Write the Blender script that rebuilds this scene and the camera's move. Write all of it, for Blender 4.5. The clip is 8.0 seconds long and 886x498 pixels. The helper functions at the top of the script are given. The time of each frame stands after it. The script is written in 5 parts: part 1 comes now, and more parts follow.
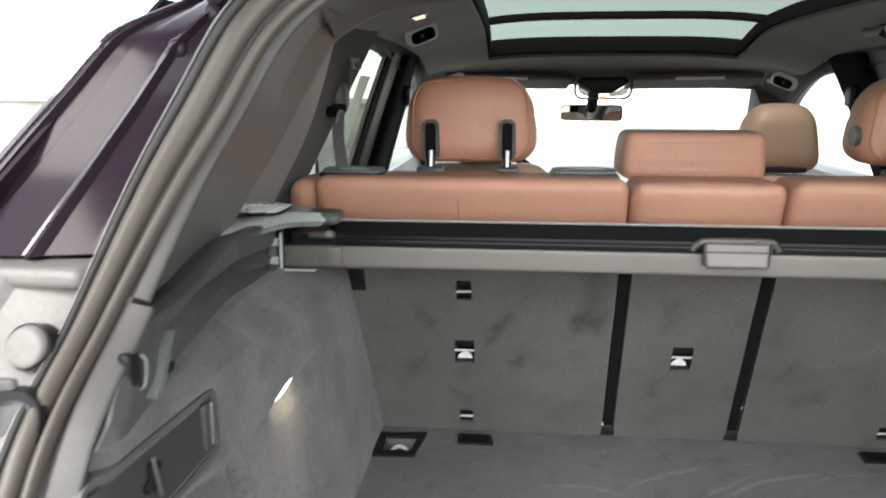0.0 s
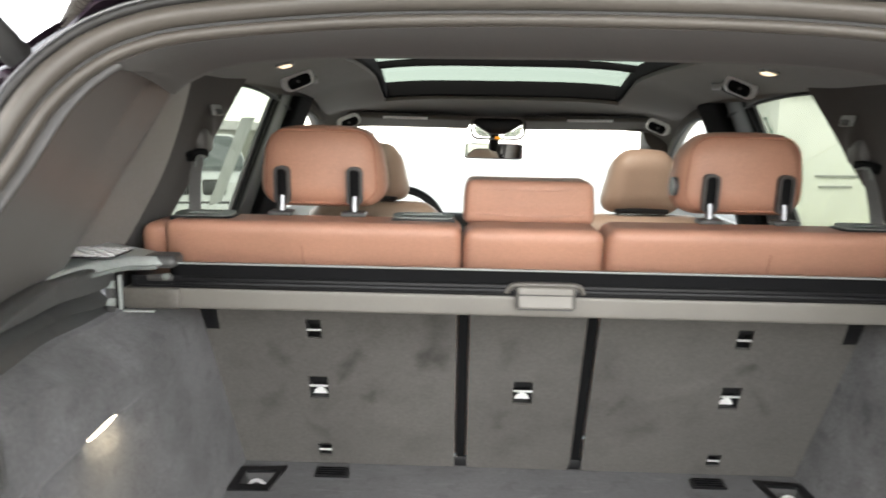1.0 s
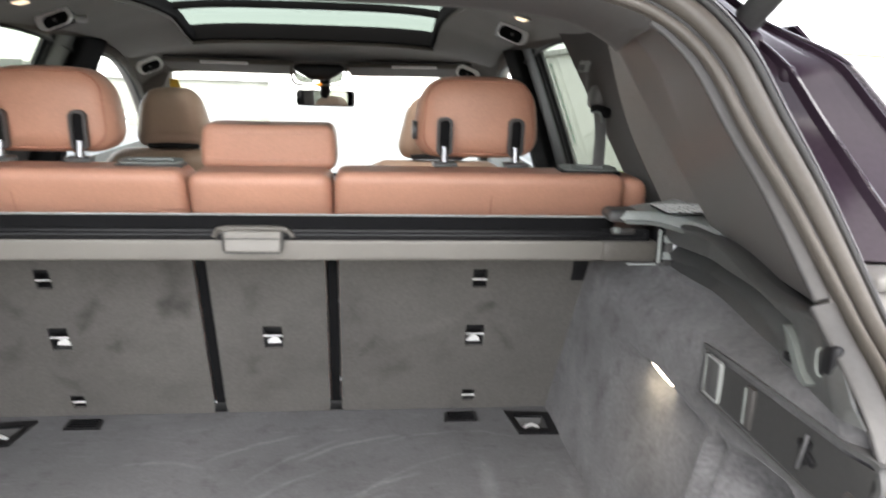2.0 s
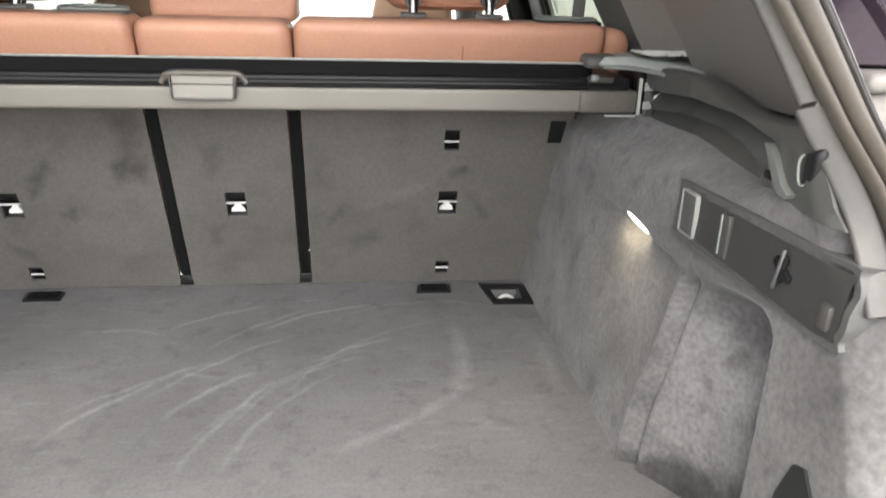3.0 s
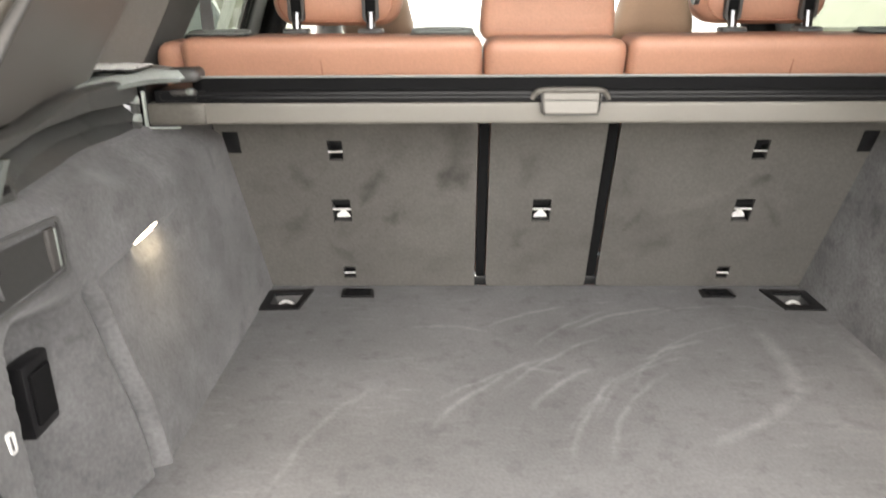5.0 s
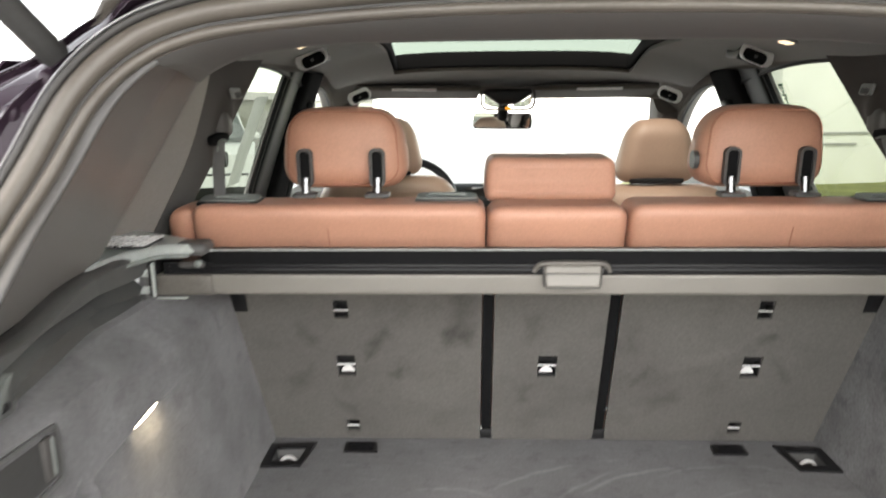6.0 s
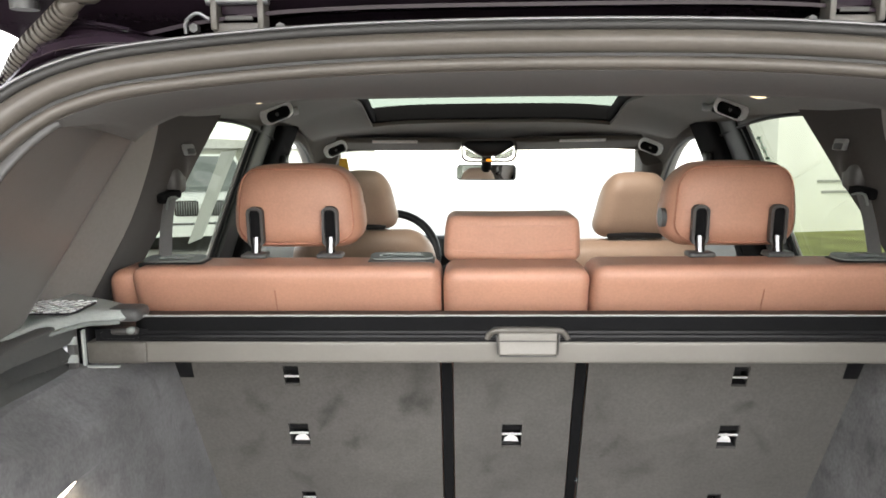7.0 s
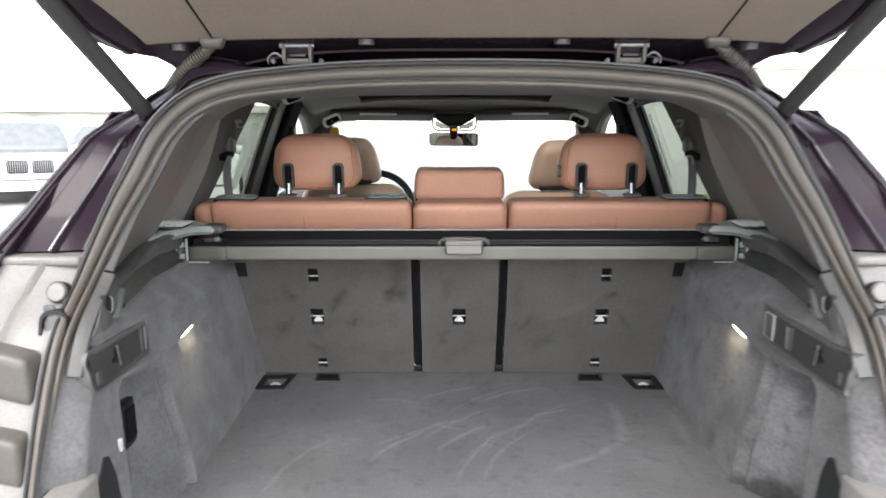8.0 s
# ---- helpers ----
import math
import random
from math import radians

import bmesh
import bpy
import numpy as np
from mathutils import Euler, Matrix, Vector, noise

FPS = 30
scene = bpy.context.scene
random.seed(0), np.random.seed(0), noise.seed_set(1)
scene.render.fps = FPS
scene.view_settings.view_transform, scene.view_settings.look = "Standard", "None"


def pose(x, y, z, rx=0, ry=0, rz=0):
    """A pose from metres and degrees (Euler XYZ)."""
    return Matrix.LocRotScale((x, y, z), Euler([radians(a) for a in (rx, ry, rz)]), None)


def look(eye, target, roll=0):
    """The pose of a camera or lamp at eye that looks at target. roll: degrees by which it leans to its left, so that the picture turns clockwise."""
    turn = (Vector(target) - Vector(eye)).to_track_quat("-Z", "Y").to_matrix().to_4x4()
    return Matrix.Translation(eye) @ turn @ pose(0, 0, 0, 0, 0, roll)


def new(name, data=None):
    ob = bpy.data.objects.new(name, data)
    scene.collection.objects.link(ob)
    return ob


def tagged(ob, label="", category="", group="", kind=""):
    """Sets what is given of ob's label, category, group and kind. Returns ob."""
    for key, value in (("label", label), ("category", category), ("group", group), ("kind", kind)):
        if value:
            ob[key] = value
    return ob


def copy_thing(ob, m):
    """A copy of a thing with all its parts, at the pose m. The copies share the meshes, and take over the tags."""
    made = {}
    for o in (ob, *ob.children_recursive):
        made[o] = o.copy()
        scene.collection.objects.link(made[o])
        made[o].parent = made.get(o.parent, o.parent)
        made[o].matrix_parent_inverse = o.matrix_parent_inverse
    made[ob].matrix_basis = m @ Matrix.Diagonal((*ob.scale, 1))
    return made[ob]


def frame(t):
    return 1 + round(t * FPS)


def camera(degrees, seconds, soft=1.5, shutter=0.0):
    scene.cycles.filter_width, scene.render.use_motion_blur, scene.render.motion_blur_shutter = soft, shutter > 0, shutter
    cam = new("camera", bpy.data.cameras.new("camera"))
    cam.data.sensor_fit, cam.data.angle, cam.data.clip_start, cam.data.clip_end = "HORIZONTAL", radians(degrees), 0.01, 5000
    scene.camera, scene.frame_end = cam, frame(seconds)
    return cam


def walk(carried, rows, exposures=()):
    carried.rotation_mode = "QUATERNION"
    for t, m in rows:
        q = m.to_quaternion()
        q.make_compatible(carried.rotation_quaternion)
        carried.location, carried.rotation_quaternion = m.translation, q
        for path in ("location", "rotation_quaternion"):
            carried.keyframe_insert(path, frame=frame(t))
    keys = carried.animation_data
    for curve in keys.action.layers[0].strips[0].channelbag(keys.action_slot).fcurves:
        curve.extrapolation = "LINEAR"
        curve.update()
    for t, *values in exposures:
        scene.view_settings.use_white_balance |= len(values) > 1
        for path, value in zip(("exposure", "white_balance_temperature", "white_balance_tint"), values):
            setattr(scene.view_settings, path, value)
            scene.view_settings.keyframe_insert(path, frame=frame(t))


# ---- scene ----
cam = camera(62.4, 8.0, 1.7, 0.4)
PATH = [
    (0, (-0.301, -0.342, 1.376), (-0.495, 1.603, 0.951), 0.0),
    (0.3, (-0.25, -0.326, 1.395), (-0.435, 1.627, 1.005), 0.7),
    (0.5, (-0.214, -0.334, 1.396), (-0.374, 1.626, 1.029), 0.5),
    (1, (-0.119, -0.393, 1.414), (-0.174, 1.575, 1.065), 1.0),
    (1.5, (0.059, -0.427, 1.423), (0.135, 1.535, 1.041), 1.3),
    (2, (0.182, -0.412, 1.408), (0.383, 1.521, 0.935), 1.5),
    (2.2, (0.208, -0.402, 1.385), (0.45, 1.514, 0.866), 1.6),
    (3.3, (0.22, -0.386, 1.288), (0.433, 1.458, 0.545), 1.2),
    (3.5, (0.19, -0.386, 1.286), (0.376, 1.45, 0.515), 1.0),
    (4, (0.08, -0.394, 1.285), (0.175, 1.437, 0.487), 0.3),
    (4.5, (-0.073, -0.413, 1.29), (-0.055, 1.433, 0.522), -0.2),
    (4.7, (-0.136, -0.426, 1.3), (-0.142, 1.431, 0.559), -0.3),
    (5.8, (-0.194, -0.436, 1.419), (-0.246, 1.502, 0.928), -0.3),
    (6, (-0.158, -0.403, 1.44), (-0.218, 1.547, 0.999), -0.4),
    (6.5, (-0.109, -0.326, 1.456), (-0.17, 1.639, 1.091), -0.4),
    (7, (-0.079, -0.336, 1.453), (-0.146, 1.637, 1.137), -0.5),
    (7.5, (-0.073, -0.627, 1.432), (-0.103, 1.342, 1.086), -0.7),
    (7.8, (-0.058, -0.855, 1.459), (-0.066, 1.107, 1.07), -0.3),
    (8, (-0.032, -0.992, 1.496), (-0.044, 0.966, 1.088), -0.1),
]
CAR = pose(0, 0, 0, 2.7, 0, 0)  # the parked car stands nose-up on a slight slope
walk(cam, [(t, CAR @ look(eye, target, roll)) for t, eye, target, roll in PATH],
     [(0.0, 2.52, 6700, 9), (1.5, 2.98, 7000, 11), (2.0, 2.86, 6750, 12), (3.5, 3.06, 7250, 11), (4.5, 3.08, 7350, 12), (5.8, 3.10, 7150, 11), (6.1, 2.86, 7050, 11), (6.5, 2.86, 7000, 11), (7.0, 2.96, 6950, 11), (8.0, 2.56, 6600, 11)])

# ---- world and sun: bright overcast ----
world = bpy.data.worlds.new("overcast_sky")
scene.world = world
world.use_nodes = True
wn, wl = world.node_tree.nodes, world.node_tree.links
sky = wn.new("ShaderNodeTexSky")
sky.sky_type, sky.sun_disc = "NISHITA", False
sky.sun_elevation, sky.sun_rotation = radians(48), radians(160)
sky.air_density, sky.dust_density, sky.ozone_density = 1.0, 0.6, 1.0
pale = wn.new("ShaderNodeHueSaturation")
pale.inputs["Saturation"].default_value = 0.25
wl.new(sky.outputs["Color"], pale.inputs["Color"])
wl.new(pale.outputs["Color"], wn["Background"].inputs["Color"])
wn["Background"].inputs["Strength"].default_value = 0.15
sun = new("sun", bpy.data.lights.new("sun", "SUN"))
sun.data.energy, sun.data.angle, sun.data.color = 0.7, radians(30), (1.0, 0.96, 0.9)
sun.matrix_world = pose(0, 0, 20, 42, 0, 160 + 180)
scene.view_settings.exposure = 0.0


# ---- materials ----
def mat(name, color, rough=0.6, metal=0.0, stain=0.12, stain_size=6.0, grain=0.08, grain_size=180.0, bump=0.15,
        bump_size=400.0, sheen=0.0, coat=0.0, spec=0.5, smudge=0.0, smudge_size=16.0):
    m = bpy.data.materials.new(name)
    m.use_nodes = True
    nt = m.node_tree
    b = nt.nodes["Principled BSDF"]
    b.inputs["Roughness"].default_value, b.inputs["Metallic"].default_value = rough, metal
    b.inputs["Specular IOR Level"].default_value = spec
    b.inputs["Sheen Weight"].default_value, b.inputs["Coat Weight"].default_value = sheen, coat
    b.inputs["Coat Roughness"].default_value = 0.05
    co = nt.nodes.new("ShaderNodeTexCoord")

    def noise_tex(size, detail):
        n = nt.nodes.new("ShaderNodeTexNoise")
        n.inputs["Scale"].default_value, n.inputs["Detail"].default_value = size, detail
        nt.links.new(co.outputs["Object"], n.inputs["Vector"])
        return n.outputs["Fac"]

    def shift(fac, amount):
        r = nt.nodes.new("ShaderNodeMapRange")
        r.inputs["From Min"].default_value, r.inputs["From Max"].default_value = 0.3, 0.7
        r.inputs["To Min"].default_value, r.inputs["To Max"].default_value = 1 - amount, 1 + amount
        nt.links.new(fac, r.inputs["Value"])
        return r.outputs["Result"]

    both = nt.nodes.new("ShaderNodeMath")
    both.operation = "MULTIPLY"
    nt.links.new(shift(noise_tex(stain_size, 4), stain), both.inputs[0])
    nt.links.new(shift(noise_tex(grain_size, 2), grain), both.inputs[1])
    tint = nt.nodes.new("ShaderNodeVectorMath")
    tint.operation = "SCALE"
    tint.inputs[0].default_value = color
    out = both.outputs[0]
    if smudge:  # darker rubbed spots with soft, uneven edges
        spot = nt.nodes.new("ShaderNodeMapRange")
        spot.inputs["From Min"].default_value, spot.inputs["From Max"].default_value = 0.54, 0.70
        spot.inputs["To Min"].default_value, spot.inputs["To Max"].default_value = 1.0, 1 - smudge
        nt.links.new(noise_tex(smudge_size, 5), spot.inputs["Value"])
        rub = nt.nodes.new("ShaderNodeMath")
        rub.operation = "MULTIPLY"
        nt.links.new(out, rub.inputs[0])
        nt.links.new(spot.outputs["Result"], rub.inputs[1])
        out = rub.outputs[0]
    nt.links.new(out, tint.inputs["Scale"])
    nt.links.new(tint.outputs[0], b.inputs["Base Color"])
    if bump:
        bp = nt.nodes.new("ShaderNodeBump")
        bp.inputs["Strength"].default_value, bp.inputs["Distance"].default_value = bump, 0.001
        nt.links.new(noise_tex(bump_size, 3), bp.inputs["Height"])
        nt.links.new(bp.outputs["Normal"], b.inputs["Normal"])
    m["tint"] = tint.name
    return m


def glass(name, color, gloss=0.06):
    m = bpy.data.materials.new(name)
    m.use_nodes = True
    nt = m.node_tree
    nt.nodes.remove(nt.nodes["Principled BSDF"])
    clear, shine, mix = (nt.nodes.new("ShaderNodeBsdfTransparent"), nt.nodes.new("ShaderNodeBsdfGlossy"), nt.nodes.new("ShaderNodeMixShader"))
    clear.inputs["Color"].default_value = (*color, 1)
    shine.inputs["Roughness"].default_value = 0.02
    mix.inputs["Fac"].default_value = gloss
    nt.links.new(clear.outputs[0], mix.inputs[1])
    nt.links.new(shine.outputs[0], mix.inputs[2])
    nt.links.new(mix.outputs[0], nt.nodes["Material Output"].inputs["Surface"])
    return m


def thin_paper(name, color):
    """A thin sheet that passes daylight on from the side that it falls on."""
    m = bpy.data.materials.new(name)
    m.use_nodes = True
    nt = m.node_tree
    nt.nodes.remove(nt.nodes["Principled BSDF"])
    front, back, mix = (nt.nodes.new("ShaderNodeBsdfDiffuse"), nt.nodes.new("ShaderNodeBsdfTranslucent"), nt.nodes.new("ShaderNodeMixShader"))
    front.inputs["Color"].default_value = back.inputs["Color"].default_value = (*color, 1)
    mix.inputs["Fac"].default_value = 0.9
    nt.links.new(front.outputs[0], mix.inputs[1])
    nt.links.new(back.outputs[0], mix.inputs[2])
    nt.links.new(mix.outputs[0], nt.nodes["Material Output"].inputs["Surface"])
    return m


def glow(name, color, strength):
    m = bpy.data.materials.new(name)
    m.use_nodes = True
    b = m.node_tree.nodes["Principled BSDF"]
    b.inputs["Base Color"].default_value = (*color, 1)
    b.inputs["Emission Color"].default_value, b.inputs["Emission Strength"].default_value = (*color, 1), strength
    return m


def nap_marks(m, arcs):
    """Brushed arcs in carpet pile: (cx, cy, radius, width, from and to in degrees, lift)."""
    nt = m.node_tree
    tint = nt.nodes[m["tint"]]
    base = nt.nodes["Principled BSDF"].inputs["Base Color"]
    co = nt.nodes.new("ShaderNodeTexCoord")
    warp = nt.nodes.new("ShaderNodeTexNoise")
    warp.inputs["Scale"].default_value = 14
    nt.links.new(co.outputs["Object"], warp.inputs["Vector"])
    ragged = nt.nodes.new("ShaderNodeTexNoise")
    ragged.inputs["Scale"].default_value = 45
    nt.links.new(co.outputs["Object"], ragged.inputs["Vector"])
    sep = nt.nodes.new("ShaderNodeSeparateXYZ")
    nt.links.new(co.outputs["Object"], sep.inputs[0])

    def calc(op, a, b=0.0, c=0.0):
        n = nt.nodes.new("ShaderNodeMath")
        n.operation = op
        for i, v in enumerate((a, b, c)):
            if isinstance(v, (int, float)):
                n.inputs[i].default_value = v
            else:
                nt.links.new(v, n.inputs[i])
        return n.outputs[0]

    total = 1.0
    for cx, cy, r, w, a0, a1, lift in arcs:
        dx, dy = calc("SUBTRACT", sep.outputs[0], cx), calc("SUBTRACT", sep.outputs[1], cy)
        dist = calc("SQRT", calc("ADD", calc("MULTIPLY", dx, dx), calc("MULTIPLY", dy, dy)))
        dist = calc("MULTIPLY_ADD", warp.outputs["Fac"], 0.02, calc("SUBTRACT", dist, 0.01))
        off = calc("ABSOLUTE", calc("SUBTRACT", dist, r))
        line = calc("MAXIMUM", calc("SUBTRACT", 1.0, calc("DIVIDE", off, w)), 0.0)
        ang = calc("ARCTAN2", dy, dx)
        mid, half = radians((a0 + a1) / 2), radians((a1 - a0) / 2)
        ends = calc("MAXIMUM", calc("SUBTRACT", 1.0, calc("POWER", calc("ABSOLUTE", calc("DIVIDE", calc("SUBTRACT", ang, mid), half)), 4.0)), 0.0)
        mark = calc("MULTIPLY", calc("MULTIPLY", line, ends), calc("MULTIPLY", ragged.outputs["Fac"], 2 * lift))
        total = calc("ADD", total, mark)
    turned = nt.nodes.new("ShaderNodeMapping")  # fine brushed streaks
    turned.inputs["Rotation"].default_value, turned.inputs["Scale"].default_value = (0, 0, radians(-45)), (13, 60, 5)
    nt.links.new(co.outputs["Object"], turned.inputs["Vector"])
    streak = nt.nodes.new("ShaderNodeTexNoise")
    streak.inputs["Scale"].default_value, streak.inputs["Detail"].default_value = 1.6, 3
    nt.links.new(turned.outputs["Vector"], streak.inputs["Vector"])
    spread = calc("MULTIPLY", calc("MAXIMUM", calc("SUBTRACT", streak.outputs["Fac"], 0.56), 0.0), calc("MULTIPLY", warp.outputs["Fac"], 1.7))
    total = calc("ADD", total, spread)
    lit = nt.nodes.new("ShaderNodeVectorMath")
    lit.operation = "SCALE"
    nt.links.new(tint.outputs[0], lit.inputs[0])
    nt.links.new(total, lit.inputs["Scale"])
    nt.links.new(lit.outputs[0], base)


def nap_and_shade_patches(m, patches, across=1):
    """Brushed, worn or scuffed areas of pile, and the niche's painted light and shade: (place across, z, half width,
    half height, slant, softness, lift).
    """
    nt = m.node_tree
    tint = nt.nodes[m["tint"]]
    co = nt.nodes.new("ShaderNodeTexCoord")
    rough = nt.nodes.new("ShaderNodeTexNoise")
    rough.inputs["Scale"].default_value, rough.inputs["Detail"].default_value = 30, 5
    nt.links.new(co.outputs["Object"], rough.inputs["Vector"])
    sep = nt.nodes.new("ShaderNodeSeparateXYZ")
    nt.links.new(co.outputs["Object"], sep.inputs[0])

    def calc(op, a, b=0.0, c=0.0):
        n = nt.nodes.new("ShaderNodeMath")
        n.operation = op
        for i, v in enumerate((a, b, c)):
            if isinstance(v, (int, float)):
                n.inputs[i].default_value = v
            else:
                nt.links.new(v, n.inputs[i])
        return n.outputs[0]

    total = 1.0
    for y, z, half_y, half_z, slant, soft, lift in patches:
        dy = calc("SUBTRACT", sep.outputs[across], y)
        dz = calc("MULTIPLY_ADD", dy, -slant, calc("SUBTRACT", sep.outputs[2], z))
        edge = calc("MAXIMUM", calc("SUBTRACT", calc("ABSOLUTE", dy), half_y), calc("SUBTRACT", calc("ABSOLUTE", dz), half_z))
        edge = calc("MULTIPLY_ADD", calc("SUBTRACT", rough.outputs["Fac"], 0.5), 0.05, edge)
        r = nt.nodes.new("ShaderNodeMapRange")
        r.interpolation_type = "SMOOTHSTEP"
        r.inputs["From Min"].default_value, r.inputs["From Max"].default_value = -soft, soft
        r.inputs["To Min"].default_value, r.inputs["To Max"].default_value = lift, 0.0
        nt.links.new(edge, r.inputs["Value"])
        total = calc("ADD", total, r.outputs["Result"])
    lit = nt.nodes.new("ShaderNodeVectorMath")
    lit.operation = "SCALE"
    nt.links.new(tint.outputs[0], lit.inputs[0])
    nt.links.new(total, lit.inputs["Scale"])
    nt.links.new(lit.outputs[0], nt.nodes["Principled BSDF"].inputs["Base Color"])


M_FLOOR = mat("floor_carpet", (0.127, 0.127, 0.130), 0.95, stain=0.14, stain_size=5, grain=0.10, grain_size=210, bump=0.4, bump_size=600, sheen=0.08, spec=0.1, smudge=0.17, smudge_size=34)
nap_marks(M_FLOOR, [
    (0.57, 0.01, 0.899, 0.008, 133, 149, 0.40), (-0.05, 0.55, 0.093, 0.008, 50, 95, 0.28), (0.25, 0.35, 0.348, 0.009, 122, 152, 0.45),
    (0.83, 0.13, 0.885, 0.008, 146, 163, 0.30), (0.42, 0.33, 0.382, 0.008, 126, 171, 0.30), (0.28, 0.56, 0.322, 0.007, 96, 136, 0.45),
    (0.15, 0.53, 0.372, 0.007, 105, 134, 0.45), (-0.09, 0.71, 0.480, 0.022, -20, 12, 0.34), (-0.05, 0.92, 0.546, 0.014, -65, -38, 0.36),
    (0.05, 0.28, 0.459, 0.008, 138, 178, 0.25), (0.41, 0.36, 0.407, 0.007, 109, 131, 0.40), (0.04, 0.65, 0.485, 0.020, -12, 10, 0.24),
    (0.20, 0.20, 0.52, 0.006, 112, 140, 0.32), (0.33, 0.50, 0.42, 0.006, 118, 150, 0.32), (-0.20, 0.60, 0.20, 0.006, 60, 110, 0.25),
    (0.45, 0.20, 0.66, 0.006, 120, 146, 0.30), (0.50, 0.22, 0.56, 0.005, 118, 158, 0.26), (0.30, 0.42, 0.27, 0.006, 100, 165, 0.26),
    (0.46, 0.45, 0.37, 0.005, 105, 160, 0.26), (0.35, 0.63, 0.26, 0.005, 60, 125, 0.3)])
M_CARPET = mat("wall_carpet", (0.104, 0.103, 0.106), 0.95, stain=0.26, stain_size=9, grain=0.14, grain_size=170, bump=0.5, bump_size=450, sheen=0.17, spec=0.1, smudge=0.22, smudge_size=26)
M_CARPET_WORN_SHADED = mat("worn_shaded_wall_carpet", (0.106, 0.104, 0.106), 0.95, stain=0.30, stain_size=9, grain=0.18, grain_size=150, bump=0.5, bump_size=450, sheen=0.17, spec=0.1, smudge=0.32, smudge_size=24)
# brushed pile; the niche's lit face and shaded side and foot are painted in
nap_and_shade_patches(M_CARPET_WORN_SHADED, [
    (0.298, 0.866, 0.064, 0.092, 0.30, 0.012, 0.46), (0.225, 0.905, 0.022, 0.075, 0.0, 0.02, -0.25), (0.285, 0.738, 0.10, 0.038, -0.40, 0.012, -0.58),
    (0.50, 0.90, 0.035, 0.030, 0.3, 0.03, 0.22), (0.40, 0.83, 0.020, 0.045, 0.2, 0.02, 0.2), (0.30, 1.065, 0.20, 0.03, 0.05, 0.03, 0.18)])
M_SEATBACK = mat("seat_back_carpet", (0.101, 0.096, 0.090), 0.95, stain=0.12, stain_size=4.0, grain=0.10, grain_size=200, bump=0.4, bump_size=600, sheen=0.12, spec=0.1, smudge=0.12, smudge_size=13)
nap_and_shade_patches(M_SEATBACK, [
    (-0.172, 0.975, 0.022, 0.012, 0.2, 0.020, -0.45), (-0.166, 1.036, 0.016, 0.045, 0.0, 0.025, -0.30), (-0.325, 0.962, 0.016, 0.014, 0.9, 0.018, -0.42), (-0.291, 0.883, 0.008, 0.010, 0.5, 0.012, -0.45),
    (-0.455, 0.975, 0.014, 0.010, -0.8, 0.018, -0.33), (-0.485, 0.865, 0.020, 0.016, 0.6, 0.020, -0.30), (0.179, 0.882, 0.010, 0.008, 0.7, 0.012, -0.38), (-0.046, 0.835, 0.008, 0.014, 0.3, 0.016, -0.33),
    (0.150, 0.970, 0.012, 0.020, 0.0, 0.020, -0.27), (0.405, 0.975, 0.014, 0.006, 0.6, 0.012, -0.38), (0.232, 0.830, 0.020, 0.010, 0.5, 0.020, -0.27), (-0.395, 0.805, 0.018, 0.010, -0.4, 0.016, -0.27),
    (0.447, 0.895, 0.010, 0.012, -0.6, 0.014, -0.27), (-0.030, 0.990, 0.010, 0.026, 0.2, 0.018, -0.21), (0.300, 0.930, 0.060, 0.010, 0.3, 0.02, 0.12), (-0.240, 0.850, 0.060, 0.030, -0.2, 0.03, 0.10)], 0)
M_LEATHER = mat("cognac_leather", (0.455, 0.236, 0.161), 0.50, stain=0.06, stain_size=7, grain=0.06, grain_size=260, bump=0.28, bump_size=900)
# the cognac leather again, greyed towards beige for the front seats' backlight
M_LEATHER_BACKLIT = mat("backlit_cognac_leather", (0.285, 0.195, 0.145), 0.5, stain=0.05, stain_size=8, grain=0.05, grain_size=300, bump=0.2, bump_size=900)
M_SEAM = mat("dark_stitching", (0.36, 0.165, 0.105), 0.7)
M_PILLAR = mat("grey_trim_plastic", (0.128, 0.120, 0.114), 0.36, stain=0.06, grain=0.06, bump=0.2, bump_size=1200, spec=0.5)
# one pillar trim: lit rear face and shaded inner face get separate tones
M_CPILLAR_LIT = mat("lit_pillar_plastic", (0.225, 0.210, 0.198), 0.42, stain=0.06, grain=0.06, bump=0.2, bump_size=1200)
M_CPILLAR_SHADE = mat("shaded_pillar_fabric", (0.042, 0.037, 0.034), 0.9, stain=0.08, grain=0.12, grain_size=300, bump=0.3, bump_size=700, sheen=0.12, spec=0.15)
M_HEADER = mat("dark_brown_header_fabric", (0.058, 0.051, 0.044), 0.9, stain=0.08, grain=0.12, grain_size=300, bump=0.3, bump_size=700, sheen=0.15, spec=0.15)
M_LINER = mat("anthracite_headliner", (0.115, 0.107, 0.097), 0.95, stain=0.06, grain=0.1, grain_size=400, bump=0.3, bump_size=900, sheen=0.25, spec=0.1)
M_STRIP = mat("grey_pillar_strip", (0.056, 0.054, 0.052), 0.45, stain=0.0, bump=0.03)
M_RAIL = mat("dark_rail_plastic", (0.072, 0.072, 0.071), 0.42, stain=0.06, bump=0.25, bump_size=900)
M_RIDGE = mat("satin_rail_plastic", (0.064, 0.066, 0.064), 0.36, stain=0.08, bump=0.2, bump_size=900, spec=0.6)
M_BLACK = mat("black_plastic", (0.009, 0.009, 0.010), 0.42, stain=0.1, bump=0.15, spec=0.25)
M_MATTE = mat("black_fabric", (0.006, 0.006, 0.0065), 0.9, bump=0.3, bump_size=900, spec=0.12)
